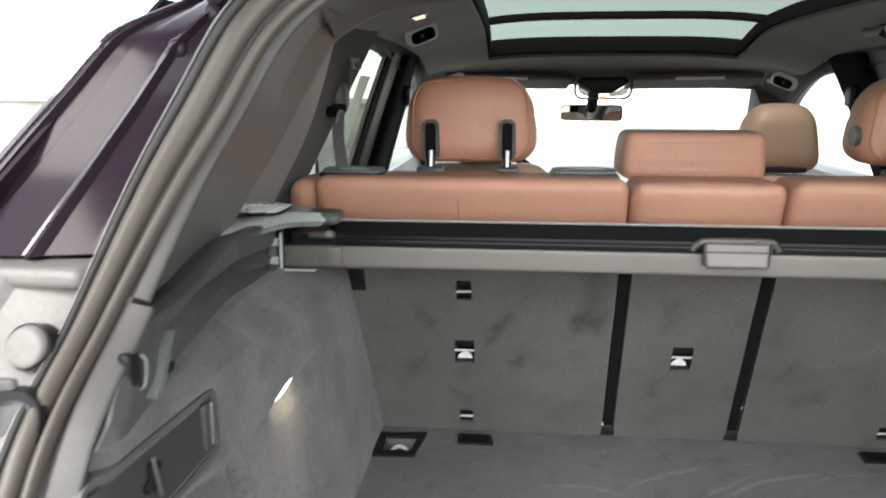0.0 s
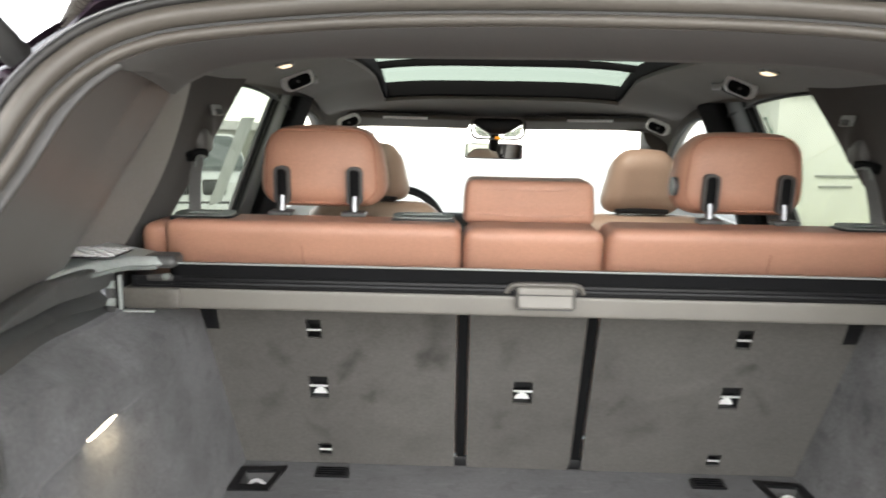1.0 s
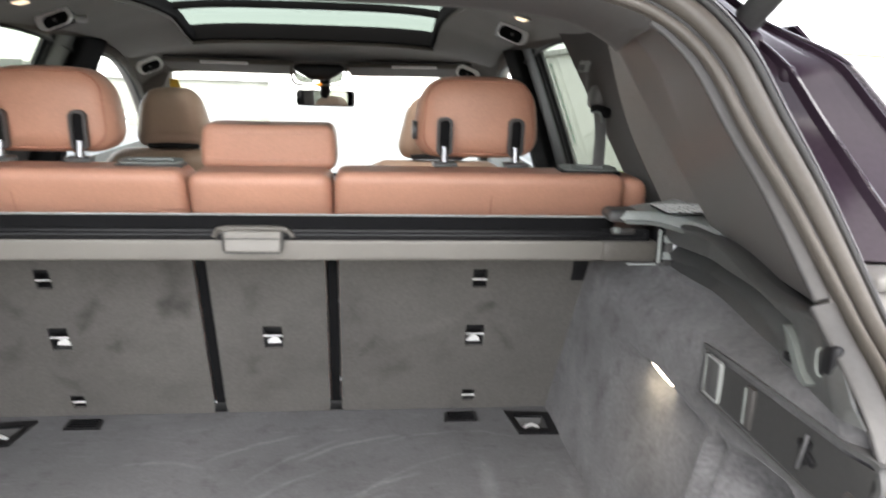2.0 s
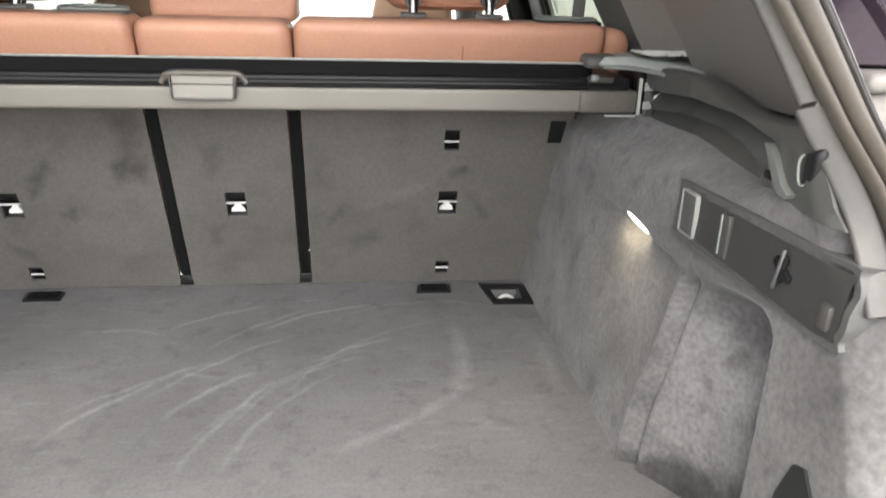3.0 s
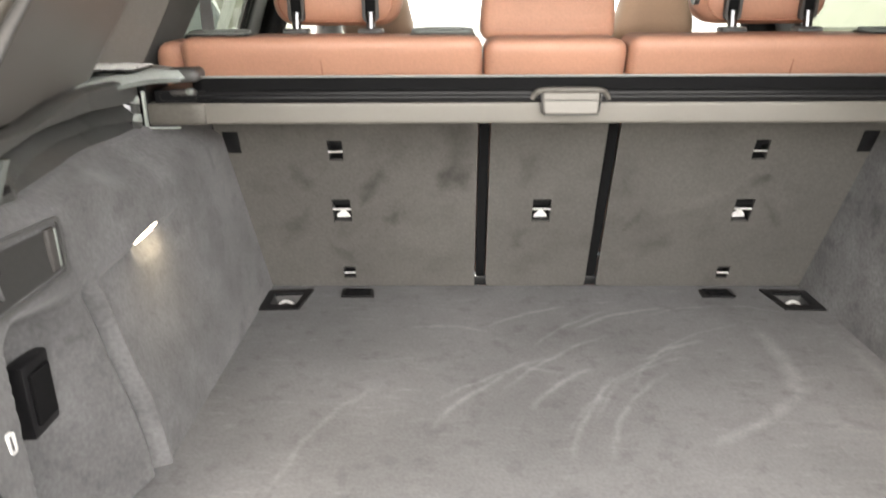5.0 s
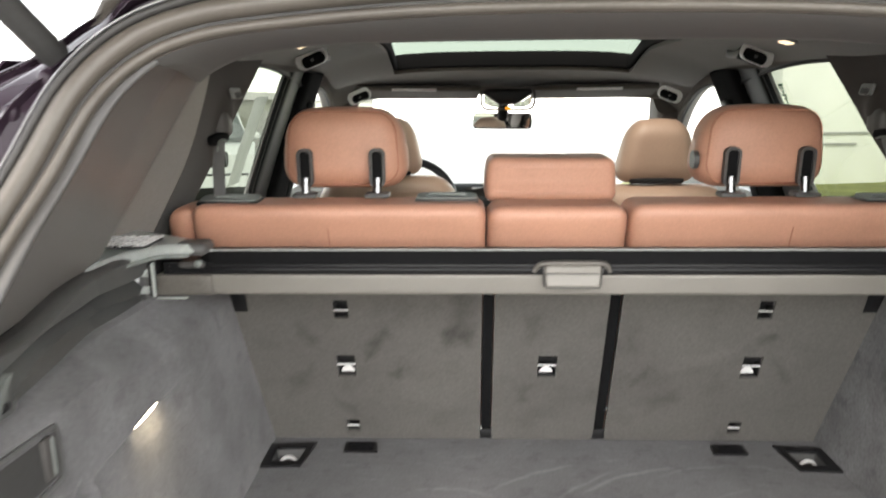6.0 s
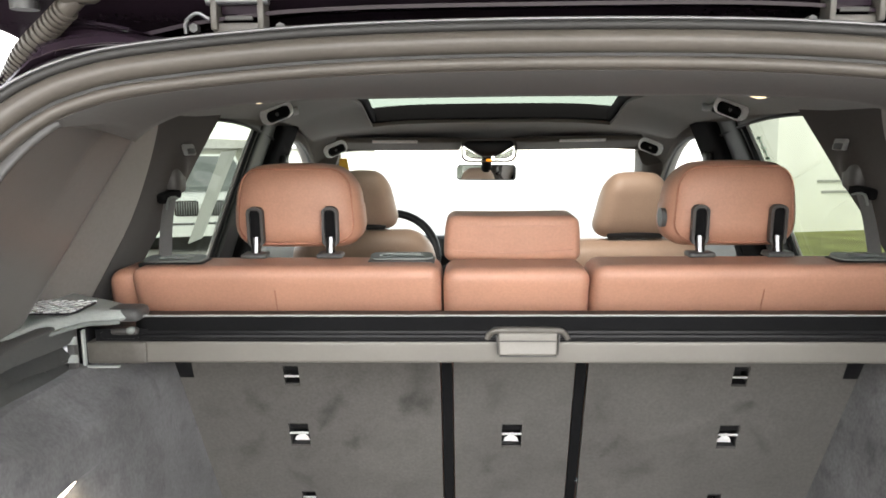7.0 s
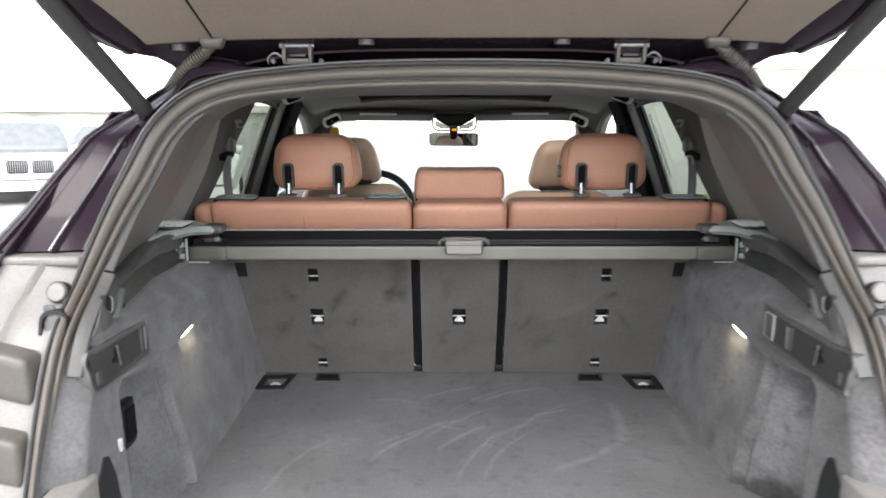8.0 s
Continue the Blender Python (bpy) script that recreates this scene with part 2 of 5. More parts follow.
M_GREY = mat("light_grey_plastic", (0.26, 0.27, 0.26), 0.5, stain=0.05, bump=0.1)
M_SILVER = mat("champagne_grey_plastic", (0.148, 0.139, 0.123), 0.42, 0.1, stain=0.05, stain_size=12, grain=0.02, bump=0.03)
M_SHELF = mat("side_shelf_plastic", (0.40, 0.43, 0.41), 0.34, stain=0.05, bump=0.1)
M_LEVER = mat("green_grey_plastic", (0.16, 0.175, 0.165), 0.45, stain=0.05, bump=0.08)
M_RUBBER_D = mat("dark_rubber", (0.03, 0.029, 0.028), 0.6, stain=0.08, bump=0.1)
M_RUBBER = mat("flocked_rubber_seal", (0.082, 0.072, 0.061), 0.42, stain=0.12, grain=0.06, bump=0.1)
M_RIM = mat("pale_rim_plastic", (0.60, 0.60, 0.59), 0.3, stain=0.05, bump=0.05)
M_BEZEL = mat("slot_grey_plastic", (0.05, 0.047, 0.045), 0.5, stain=0.05, bump=0.1)
M_CHROME = mat("chrome", (0.17, 0.17, 0.175), 0.22, 1.0, stain=0.03, bump=0.0)
M_STEEL = mat("worn_steel", (0.33, 0.33, 0.34), 0.5, 1.0, stain=0.1, bump=0.1)
M_PAINT = mat("black_plum_paint", (0.023, 0.015, 0.022), 0.15, stain=0.1, bump=0.0, spec=0.16)
M_EDGE = mat("grey_metal_edge", (0.17, 0.168, 0.172), 0.42, 0.5, stain=0.1, bump=0.05)
M_PAINT_CREASE = mat("polished_paint_crease", (0.03, 0.022, 0.03), 0.12, stain=0.05, bump=0.0, spec=0.7, coat=0.5)
M_LAMPCARRIER = mat("pale_grey_moulding", (0.185, 0.175, 0.165), 0.45, stain=0.10, bump=0.1)
M_GATE = mat("tailgate_trim", (0.25, 0.207, 0.168), 0.7, stain=0.06, bump=0.2)
M_STRAP = mat("belt_webbing", (0.12, 0.118, 0.115), 0.8, grain=0.2, grain_size=600, bump=0.3)
M_WHITE = mat("white_label", (0.8, 0.8, 0.79), 0.6, stain=0.05, bump=0.0)
M_PAPER = thin_paper("white_paper", (0.82, 0.82, 0.80))
M_GREEN = mat("green_print", (0.10, 0.24, 0.16), 0.6, bump=0.0)
M_YELLOW = mat("yellow_sticker", (0.8, 0.5, 0.05), 0.6, bump=0.0)
M_MIRROR = mat("mirror_glass", (0.85, 0.86, 0.85), 0.02, 1.0, stain=0.01, grain=0.0, bump=0.0)
M_ORANGE = glow("amber_light", (1.0, 0.35, 0.02), 0.12)
M_LAMP = glow("warm_lamp", (1.0, 0.90, 0.72), 1.6)
M_LAMP_DIM = glow("reading_lamp", (1.0, 0.80, 0.55), 0.22)
M_PANE = glass("tinted_glass", (0.185, 0.208, 0.180), 0.05)
M_ROOFGLASS = glass("green_roof_glass", (0.092, 0.110, 0.095), 0.04)
M_SCREEN = glass("windscreen_glass", (0.90, 0.95, 0.93), 0.05)
M_CLEAR = glass("clear_lens", (0.42, 0.43, 0.41), 0.35)
M_GROUND = mat("concrete_ground", (0.27, 0.265, 0.255), 0.9, stain=0.2, stain_size=0.6, grain=0.15, grain_size=40, bump=0.2, bump_size=80)
M_GRASS = mat("dry_grass", (0.20, 0.21, 0.07), 0.95, stain=0.3, stain_size=1.5, grain=0.3, grain_size=60, bump=0.5, bump_size=60)
M_CARWHITE = mat("white_car_paint", (0.75, 0.76, 0.75), 0.25, stain=0.02, bump=0.0, coat=1.0)
M_DARKGLASS = mat("dark_car_glass", (0.03, 0.035, 0.035), 0.08, bump=0.0)
# the grey base colour stands in for the sky mirrored in the glass
M_CARGLASS = mat("pale_reflecting_car_glass", (0.15, 0.165, 0.165), 0.08, bump=0.0)
M_INSERT = mat("matt_dark_insert", (0.032, 0.032, 0.031), 0.6, stain=0.08, bump=0.15)
M_FRAME = mat("door_frame_black", (0.011, 0.012, 0.012), 0.45, stain=0.08, bump=0.15)
M_ENDCAP = mat("brown_grey_end_cap", (0.098, 0.090, 0.080), 0.45, 0.1, stain=0.06, bump=0.05)
M_EDGETRIM = mat("grey_edge_trim", (0.074, 0.076, 0.075), 0.7, stain=0.1, bump=0.2)
M_BRIGHT = mat("bright_satin_chrome", (0.86, 0.86, 0.85), 0.38, 0.35, stain=0.04, bump=0.0)
M_LETTER = mat("faded_lettering_grey", (0.36, 0.355, 0.345), 0.8, bump=0.0)
M_HALL = mat("pale_hall_wall", (0.30, 0.30, 0.26), 0.8, stain=0.25, stain_size=0.5, bump=0.2, bump_size=40)
M_TYRE = mat("tyre_rubber", (0.02, 0.02, 0.02), 0.8, bump=0.2)
M_WALL = mat("white_plaster", (0.86, 0.85, 0.81), 0.8, stain=0.06, stain_size=1.2, bump=0.2, bump_size=60)
M_FADED = mat("faded_grey_paint", (0.55, 0.54, 0.53), 0.8, bump=0.0)


# ---- building helpers ----
CAR_THINGS, BASE = [], {}


def thing(name, base, label, category, group="", kind="", in_car=True):
    e = new(name)
    e.empty_display_size = 0.05
    e.location = base
    BASE[e.name] = Vector(base)
    tagged(e, label, category, group, kind)
    if in_car:
        CAR_THINGS.append(e)
    return e


def mesh_of(name, bm, material, smooth=True):
    me = bpy.data.meshes.new(name)
    bmesh.ops.recalc_face_normals(bm, faces=bm.faces)
    bm.to_mesh(me)
    bm.free()
    me.materials.append(material)
    if smooth:
        me.polygons.foreach_set("use_smooth", [True] * len(me.polygons))
        me.set_sharp_from_angle(angle=radians(38))
    return me


def part(name, bm, material, parent, label=""):
    ob = new(name, mesh_of(name, bm, material))
    ob.parent = parent
    if parent.name in BASE:
        ob.matrix_parent_inverse = Matrix.Translation(-BASE[parent.name])
    return tagged(ob, label)


def solo(name, bm, material, label, category, group="", kind="", in_car=True):
    ob = new(name, mesh_of(name, bm, material))
    BASE[ob.name] = Vector((0, 0, 0))
    if in_car:
        CAR_THINGS.append(ob)
    return tagged(ob, label, category, group, kind)


def merge(*bms):
    out = bmesh.new()
    for b in bms:
        tmp = bpy.data.meshes.new("tmp")
        b.to_mesh(tmp)
        b.free()
        out.from_mesh(tmp)
        bpy.data.meshes.remove(tmp)
    return out


def moved(bm, m):
    bmesh.ops.transform(bm, matrix=m, verts=bm.verts)
    return bm


def box(c, size, bevel=0.002, seg=2):
    bm = bmesh.new()
    bmesh.ops.create_cube(bm, size=1)
    bmesh.ops.scale(bm, vec=size, verts=bm.verts)
    if bevel:
        bmesh.ops.bevel(bm, geom=bm.edges[:], offset=min(bevel, 0.45 * min(size)), segments=seg, affect="EDGES", profile=0.5)
    return moved(bm, Matrix.Translation(c))


def rbox(c, size, r, n=9, deform=None):
    """A rounded block with an even net of faces, that deform (a function of the local point) can shape."""
    bm = bmesh.new()
    bmesh.ops.create_cube(bm, size=2)
    bmesh.ops.subdivide_edges(bm, edges=bm.edges[:], cuts=n, use_grid_fill=True)
    half = Vector(size) / 2
    for v in bm.verts:
        q, near = Vector(), Vector()
        for i in range(3):
            u, inner = v.co[i], half[i] - r
            a = abs(u)
            q[i] = math.copysign(a / 0.6 * inner if a <= 0.6 else inner + (a - 0.6) / 0.4 * r, u)
            near[i] = max(-inner, min(inner, q[i]))
        d = q - near
        if d.length > 1e-9:
            q = near + d.normalized() * r
        v.co = deform(q) if deform else q
    return moved(bm, Matrix.Translation(c))


def surface(f, nu, nv, thick=0.0):
    """A sheet f(u, v) over the unit square; with thickness, a slab."""
    bm = bmesh.new()
    rows = [[bm.verts.new(f(i / nu, j / nv)) for j in range(nv + 1)] for i in range(nu + 1)]
    for i in range(nu):
        for j in range(nv):
            bm.faces.new((rows[i][j], rows[i + 1][j], rows[i + 1][j + 1], rows[i][j + 1]))
    if thick:
        bmesh.ops.recalc_face_normals(bm, faces=bm.faces)
        bmesh.ops.solidify(bm, geom=bm.faces[:], thickness=thick)
    return bm


def lines(a, b, step, *stops):
    """Grid lines from a to b that pass through the stops."""
    marks = sorted({a, b, *[s for s in stops if a < s < b]})
    out = [a]
    for p, q in zip(marks, marks[1:]):
        n = max(1, math.ceil((q - p) / step))
        out += [p + (q - p) * i / n for i in range(1, n + 1)]
    return out


def pierced(us, vs, holes, f, thick):
    """A slab over grid lines us and vs with rectangular holes (u0, u1, v0, v1)."""
    bm = bmesh.new()
    net = [[bm.verts.new(f(u, v)) for v in vs] for u in us]
    for i in range(len(us) - 1):
        for j in range(len(vs) - 1):
            cu, cv = (us[i] + us[i + 1]) / 2, (vs[j] + vs[j + 1]) / 2
            if not any(a < cu < b and c < cv < d for a, b, c, d in holes):
                bm.faces.new((net[i][j], net[i + 1][j], net[i + 1][j + 1], net[i][j + 1]))
    for v in [v for v in bm.verts if not v.link_faces]:
        bm.verts.remove(v)
    bmesh.ops.recalc_face_normals(bm, faces=bm.faces)
    bmesh.ops.solidify(bm, geom=bm.faces[:], thickness=thick)
    return bm


def smooth_path(points, n=8):
    """A Catmull-Rom line through the points."""
    p = [Vector(q) for q in points]
    p = [2 * p[0] - p[1], *p, 2 * p[-1] - p[-2]]
    out = []
    for i in range(1, len(p) - 2):
        a, b, c, d = p[i - 1:i + 3]
        for k in range(n):
            t = k / n
            out.append(0.5 * (2 * b + (c - a) * t + (2 * a - 5 * b + 4 * c - d) * t * t + (3 * b - a - 3 * c + d) * t ** 3))
    return [*out, p[-2]]


def along(path, t):
    k = max(0.0, min(0.99999, t)) * (len(path) - 1)
    i = int(k)
    return path[i].lerp(path[i + 1], k - i)


def sweep(path, profile, side, closed=True, slim=None):
    """Carries a profile of (a, b) along a path: a runs towards side(point), b square to it and to the path; slim(point) narrows a."""
    bm = bmesh.new()
    rings = []
    for i, p in enumerate(path):
        t = (path[min(i + 1, len(path) - 1)] - path[max(i - 1, 0)]).normalized()
        a = side(p)
        a = (a - a.dot(t) * t).normalized()
        b = t.cross(a)
        k = slim(p) if slim else 1.0
        rings.append([bm.verts.new(p + a * x * k + b * y) for x, y in profile])
    n = len(profile)
    for r, s in zip(rings, rings[1:]):
        for k in range(n if closed else n - 1):
            bm.faces.new((r[k], r[(k + 1) % n], s[(k + 1) % n], s[k]))
    if closed:
        bm.faces.new(rings[0])
        bm.faces.new(rings[-1])
    return bm


def ring_profile(r, n=10, squash=1.0):
    return [(r * math.cos(2 * math.pi * k / n), r * squash * math.sin(2 * math.pi * k / n)) for k in range(n)]


def tube(path, r, n=10, up=(0.13, 0.2, 1.0), squash=1.0):
    return sweep([Vector(p) for p in path], ring_profile(r, n, squash), lambda p: Vector(up))


def rod(a, b, r, n=12):
    a, b = Vector(a), Vector(b)
    bm = bmesh.new()
    bmesh.ops.create_cone(bm, cap_ends=True, segments=n, radius1=r, radius2=r, depth=(b - a).length)
    q = (b - a).to_track_quat("Z", "Y")
    return moved(bm, Matrix.Translation((a + b) / 2) @ q.to_matrix().to_4x4())


def prism(outline, f, depth):
    """A plate with the outline given in (u, v); f places it in space, depth is a vector."""
    bm = bmesh.new()
    face = bm.faces.new([bm.verts.new(f(u, v)) for u, v in outline])
    out = bmesh.ops.extrude_face_region(bm, geom=[face])
    bmesh.ops.translate(bm, vec=depth, verts=[g for g in out["geom"] if isinstance(g, bmesh.types.BMVert)])
    return bm


def round_rect(w, h, r, n=5):
    out = []
    for cx, cy, a in ((w / 2 - r, h / 2 - r, 0), (r - w / 2, h / 2 - r, 90), (r - w / 2, r - h / 2, 180), (w / 2 - r, r - h / 2, 270)):
        for k in range(n + 1):
            t = radians(a + 90 * k / n)
            out.append((cx + r * math.cos(t), cy + r * math.sin(t)))
    return out


def hoop(outer, inner, f, depth):
    """A flat frame between two outlines of as many points."""
    bm = bmesh.new()
    o, i = ([bm.verts.new(f(u, v)) for u, v in line] for line in (outer, inner))
    n = len(o)
    for k in range(n):
        bm.faces.new((o[k], o[(k + 1) % n], i[(k + 1) % n], i[k]))
    geom = bmesh.ops.extrude_face_region(bm, geom=bm.faces[:])
    bmesh.ops.translate(bm, vec=depth, verts=[g for g in geom["geom"] if isinstance(g, bmesh.types.BMVert)])
    return bm


# ---- load bay: floor and walls ----
FLOOR_Z = 0.72


def back_y(z):
    """The raked rear face of the back seats."""
    return 1.0 - 0.355 * (z - FLOOR_Z)


def through_points(y, marks):
    """A smooth height between (y, z) marks in rising order of y."""
    if y <= marks[0][0]:
        return marks[0][1]
    for (y0, z0), (y1, z1) in zip(marks, marks[1:]):
        if y <= y1:
            t = (y - y0) / (y1 - y0)
            return z0 + (z1 - z0) * t * t * (3 - 2 * t)
    return marks[-1][1]


def carpet_top(y):
    """Height at which the side wall's carpet meets the plastic rail."""
    return through_points(y, ((0.08, 1.138), (0.17, 1.135), (0.205, 1.130), (0.276, 1.120), (0.36, 1.121), (0.46, 1.123), (0.64, 1.117)))


def rail_x(y):
    return 0.585 + 0.062 * min(1.0, max(0.0, (y - 0.12) / 0.40)) ** 0.8


def wall_x(y, z):
    """Half width of the load bay at a place on its side wall."""
    h = z - FLOOR_Z
    x = 0.553 + 0.10 * min(h, 0.36)
    top = carpet_top(y)
    start = top - 0.020 - 0.038 * ease((y - 0.38) / 0.12)
    x += (rail_x(y) - 0.006 - x) * ease((z - start) / (top - start))
    crease = 0.009 * ease((1.012 + 0.02 * (y - 0.5) - z) / 0.012) * ease((y - 0.30) / 0.08) * ease((0.66 - y) / 0.10) * ease((z - 0.80) / 0.12)
    x += crease + 0.020 * math.exp(-((y - 0.506) / 0.042) ** 4) * ease((1.013 - z) / 0.006) * ease((z - 0.965) / 0.04)
    back = seal_y(z)
    return x + (0.622 - x) * ease(1 - (y - back) / 0.045)


def seal_y(z):
    """How far back the tailgate opening stands at a height."""
    return -0.13 + 0.10 * ease((z - 0.70) / 0.23) + 0.19 * max(0.0, (z - 0.93) / 0.27) ** 1.25


def ease(t):
    t = max(0.0, min(1.0, t))
    return t * t * (3 - 2 * t)


def niche_depth(s, y, z):
    """How far the carpet wall is pressed outwards in the niche behind the wheel arch."""
    ahead = 0.374 - 0.05 * ((z - 0.72) / 0.3) ** 2
    behind = 0.125 + 0.028 * max(0.0, min(1.0, (z - 0.80) / 0.2))
    top = 1.02 + 0.012 * (0.32 - y) / 0.135 - 12 * max(0.0, 0.195 - y) ** 2
    inside = ease((y - behind) / 0.014) * ease((top - z) / 0.032)
    slope = max(0.0, min(1.0, (ahead - y) / max(0.05, ahead - behind)))
    # a piped edge along the arch's face: a raised bead, then a narrow groove
    groove = 0.017 * math.exp(-((y - ahead + 0.004) / 0.0075) ** 2) - 0.006 * math.exp(-((y - ahead - 0.011) / 0.0065) ** 2)
    if s > 0:  # the arch's face turns sharply back to a flat rear panel
        return inside * (0.066 * math.sin(min(1.0, max(0.0, ahead - y) / 0.13) * math.pi / 2) + groove)
    return inside * (0.068 * slope ** 0.85 + groove)


PITS = [(s * 0.508 - 0.034, s * 0.508 + 0.034, 0.885, 0.95) for s in (-1, 1)]
floor = solo("floor", pierced(lines(-0.62, 0.62, 0.05, *[p for pit in PITS for p in pit[:2]]), lines(-0.14, 0.998, 0.05, 0.885, 0.95), PITS,
                              lambda x, y: Vector((x, y, FLOOR_Z)), 0.02), M_FLOOR,
             "dark grey carpeted load floor with brushed pile marks", "floor", kind="structure")


def side_wall(s, side):
    def f(u, v):
        w = min(1.0, v / 0.97)
        back = seal_y(FLOOR_Z - 0.01 + 0.405 * w)
        y = back + (1.0 - back) * u
        z = FLOOR_Z - 0.01 + (carpet_top(y) - FLOOR_Z + 0.01) * w
        return Vector((s * (wall_x(y, z) + niche_depth(s, y, z) + 0.05 * max(0.0, (v - 0.97) / 0.03) * ease((y - 0.12) / 0.06)), y, z))

    wall = solo("wall_" + side, merge(surface(f, 300, 110), surface(lambda u, v: f(u, v) + Vector((s * 0.006, 0, 0)), 110, 40)), M_CARPET if s < 0 else M_CARPET_WORN_SHADED, "grey velour carpeted side wall of the load bay with a niche", "wall", kind="structure")
    return wall


wall_left, wall_right = side_wall(-1, "left"), side_wall(1, "right")


def tie_down(s):
    """A sunken lashing eye in a black surround."""
    cx, cy = s * 0.508, 0.917
    t = thing("lashing_ring", (cx, cy, FLOOR_Z), "chrome lashing ring sunk in a black tray in the carpet floor", "tie-down ring", "lashing rings")
    outline = [(s * x, y) for x, y in ((0.462, 0.968), (0.556, 0.958), (0.553, 0.868), (0.475, 0.872))]
    inner = [(s * x, y) for x, y in ((0.478, 0.948), (0.538, 0.944), (0.536, 0.888), (0.484, 0.890))]
    part("surround", hoop(outline, inner, lambda u, v: Vector((u, v, FLOOR_Z + 0.004)), Vector((0, 0, -0.006))), M_BLACK, t)
    tray = surface(lambda u, v: Vector((cx + (u - 0.5) * 0.066, cy + (v - 0.5) * 0.064, FLOOR_Z - 0.001 - 0.026 * min(1, 5 * min(u, 1 - u, v, 1 - v)))), 10, 10, 0.002)
    part("tray", tray, M_RAIL, t, "grey moulded tray")
    part("ring", tube([(cx + 0.018 * math.cos(radians(a)), cy - 0.005, FLOOR_Z - 0.022 + 0.022 * math.sin(radians(a))) for a in range(0, 181, 15)], 0.0035, 8, (0, 1, 0.1)), M_RIM, t, "bright lashing ring")


def anchor_flap(s):
    t = thing("floor_flap", (s * 0.372, 0.948, FLOOR_Z), "small black plastic flap set in the carpet floor", "flap", "floor flaps")
    part("flap", prism([(s * x, y) for x, y in ((0.337, 0.965), (0.402, 0.968), (0.400, 0.930), (0.333, 0.930))], lambda u, v: Vector((u, v, FLOOR_Z + 0.0005)), Vector((0, 0, 0.004))), M_BLACK, t)
    for k in range(4):
        part("rib", box((s * 0.368, 0.936 + 0.009 * k, FLOOR_Z + 0.0052), (0.052, 0.0025, 0.002), 0), M_MATTE, t)


for s in (-1, 1):
    tie_down(s), anchor_flap(s)


def bay_lamp(s):
    """The slim courtesy lamp under the wall's crease, and its light."""
    t = thing("courtesy_lamp", (s * 0.578, 0.50, 1.01), "slim lit courtesy lamp in the carpet side wall", "lamp", "courtesy lamps")
    lens = rbox((0, 0, 0), (0.018, 0.078, 0.0024), 0.0011, 7, lambda q: Vector((q.x * max(0.12, 1 - (q.y / 0.046) ** 2), q.y, q.z)))
    moved(lens, Matrix.Translation((s * 0.592, 0.506, 1.0055)) @ pose(0, 0, 0, 4, s * 24, 0))
    part("lens", lens, M_LAMP, t, "glowing warm white lens")
    light = new("courtesy_light", bpy.data.lights.new("courtesy_light", "AREA"))
    light.data.shape, light.data.size, light.data.size_y, light.data.energy, light.data.color = "RECTANGLE", 0.07, 0.012, 0.011, (1.0, 0.86, 0.6)
    light.matrix_world = CAR @ look((s * 0.562, 0.506, 0.998), (s * 0.572, 0.50, 0.80))


def side_pocket(s):
    """The black fixing panel with its frame, ridge and cross clip."""
    label = "dark plastic fixing panel with cross clip in the carpet wall"
    t = thing("fixing_panel", (s * 0.572, 0.22, 1.07), label, "trim panel", "fixing panels")
    x0 = 0.585
    at = lambda u, v: Vector((s * (wall_x(max(u, 0.098), min(v, 1.085)) - 0.003), u, v))
    tip = 0.385 if s > 0 else 0.295  # the left panel is shorter and has no button
    out = smooth_path([(tip, 1.090, 0), (tip - 0.02, 1.098, 0), (0.11, 1.108, 0), (0.080, 1.100, 0), (0.073, 1.072, 0), (0.075, 1.050, 0), (0.10, 1.038, 0),
                       (tip - 0.03, 1.034, 0), (tip - 0.005, 1.042, 0), (tip, 1.090, 0)], 4)
    c = Vector(((0.075 + tip) / 2, 1.071, 0))
    inn = [(c.x + (p.x - c.x) * 0.955, c.y + (p.y - c.y) * 0.86) for p in out[:-1]]
    out = [(p.x, p.y) for p in out[:-1]]
    part("border", hoop(out, inn, at, Vector((s * 0.03, 0, 0))), M_RAIL, t)
    part("back_plate", surface(lambda u, v: Vector((s * (wall_x(max(0.098, 0.082 + (tip - 0.090) * u), 1.042 + 0.040 * v) - 0.001 - 0.0003 * v), 0.082 + (tip - 0.090) * u, 1.042 + (0.058 - 0.012 * u) * v)), 30, 6), M_INSERT, t)
    if s > 0:
        part("button_rim", hoop(round_rect(0.036, 0.050, 0.004), round_rect(0.032, 0.046, 0.003), lambda u, v: Vector((s * (x0 - 0.004), 0.350 + u, 1.066 + v)), Vector((s * 0.005, 0, 0))), M_GREY, t, "bright rim")
        part("button", box((s * (x0 - 0.001), 0.350, 1.066), (0.005, 0.031, 0.045), 0.0015), M_RAIL, t)
    ridge = part("ridge", box((s * x0, 0.268, 1.068), (0.006, 0.015, 0.046), 0.002), M_BEZEL, t)
    part("ridge_edge", box((s * (x0 - 0.003), 0.274, 1.068), (0.003, 0.003, 0.042), 0.001), M_LEVER, ridge, "pale edge")
    part("cross_clip", merge(moved(box((0, 0, 0), (0.005, 0.008, 0.026), 0.002), Matrix.Translation((s * (x0 - 0.001), 0.165, 1.074)) @ pose(0, 0, 0, 12)),
                             moved(box((0, 0, 0), (0.006, 0.030, 0.009), 0.003), Matrix.Translation((s * x0, 0.165, 1.073)) @ pose(0, 0, 0, 25))), M_BLACK, t)
    part("clip_pin", moved(box((0, 0, 0), (0.003, 0.0035, 0.040), 0.001), Matrix.Translation((s * (x0 - 0.004), 0.165, 1.074)) @ pose(0, 0, 0, 12)), M_STEEL, t)
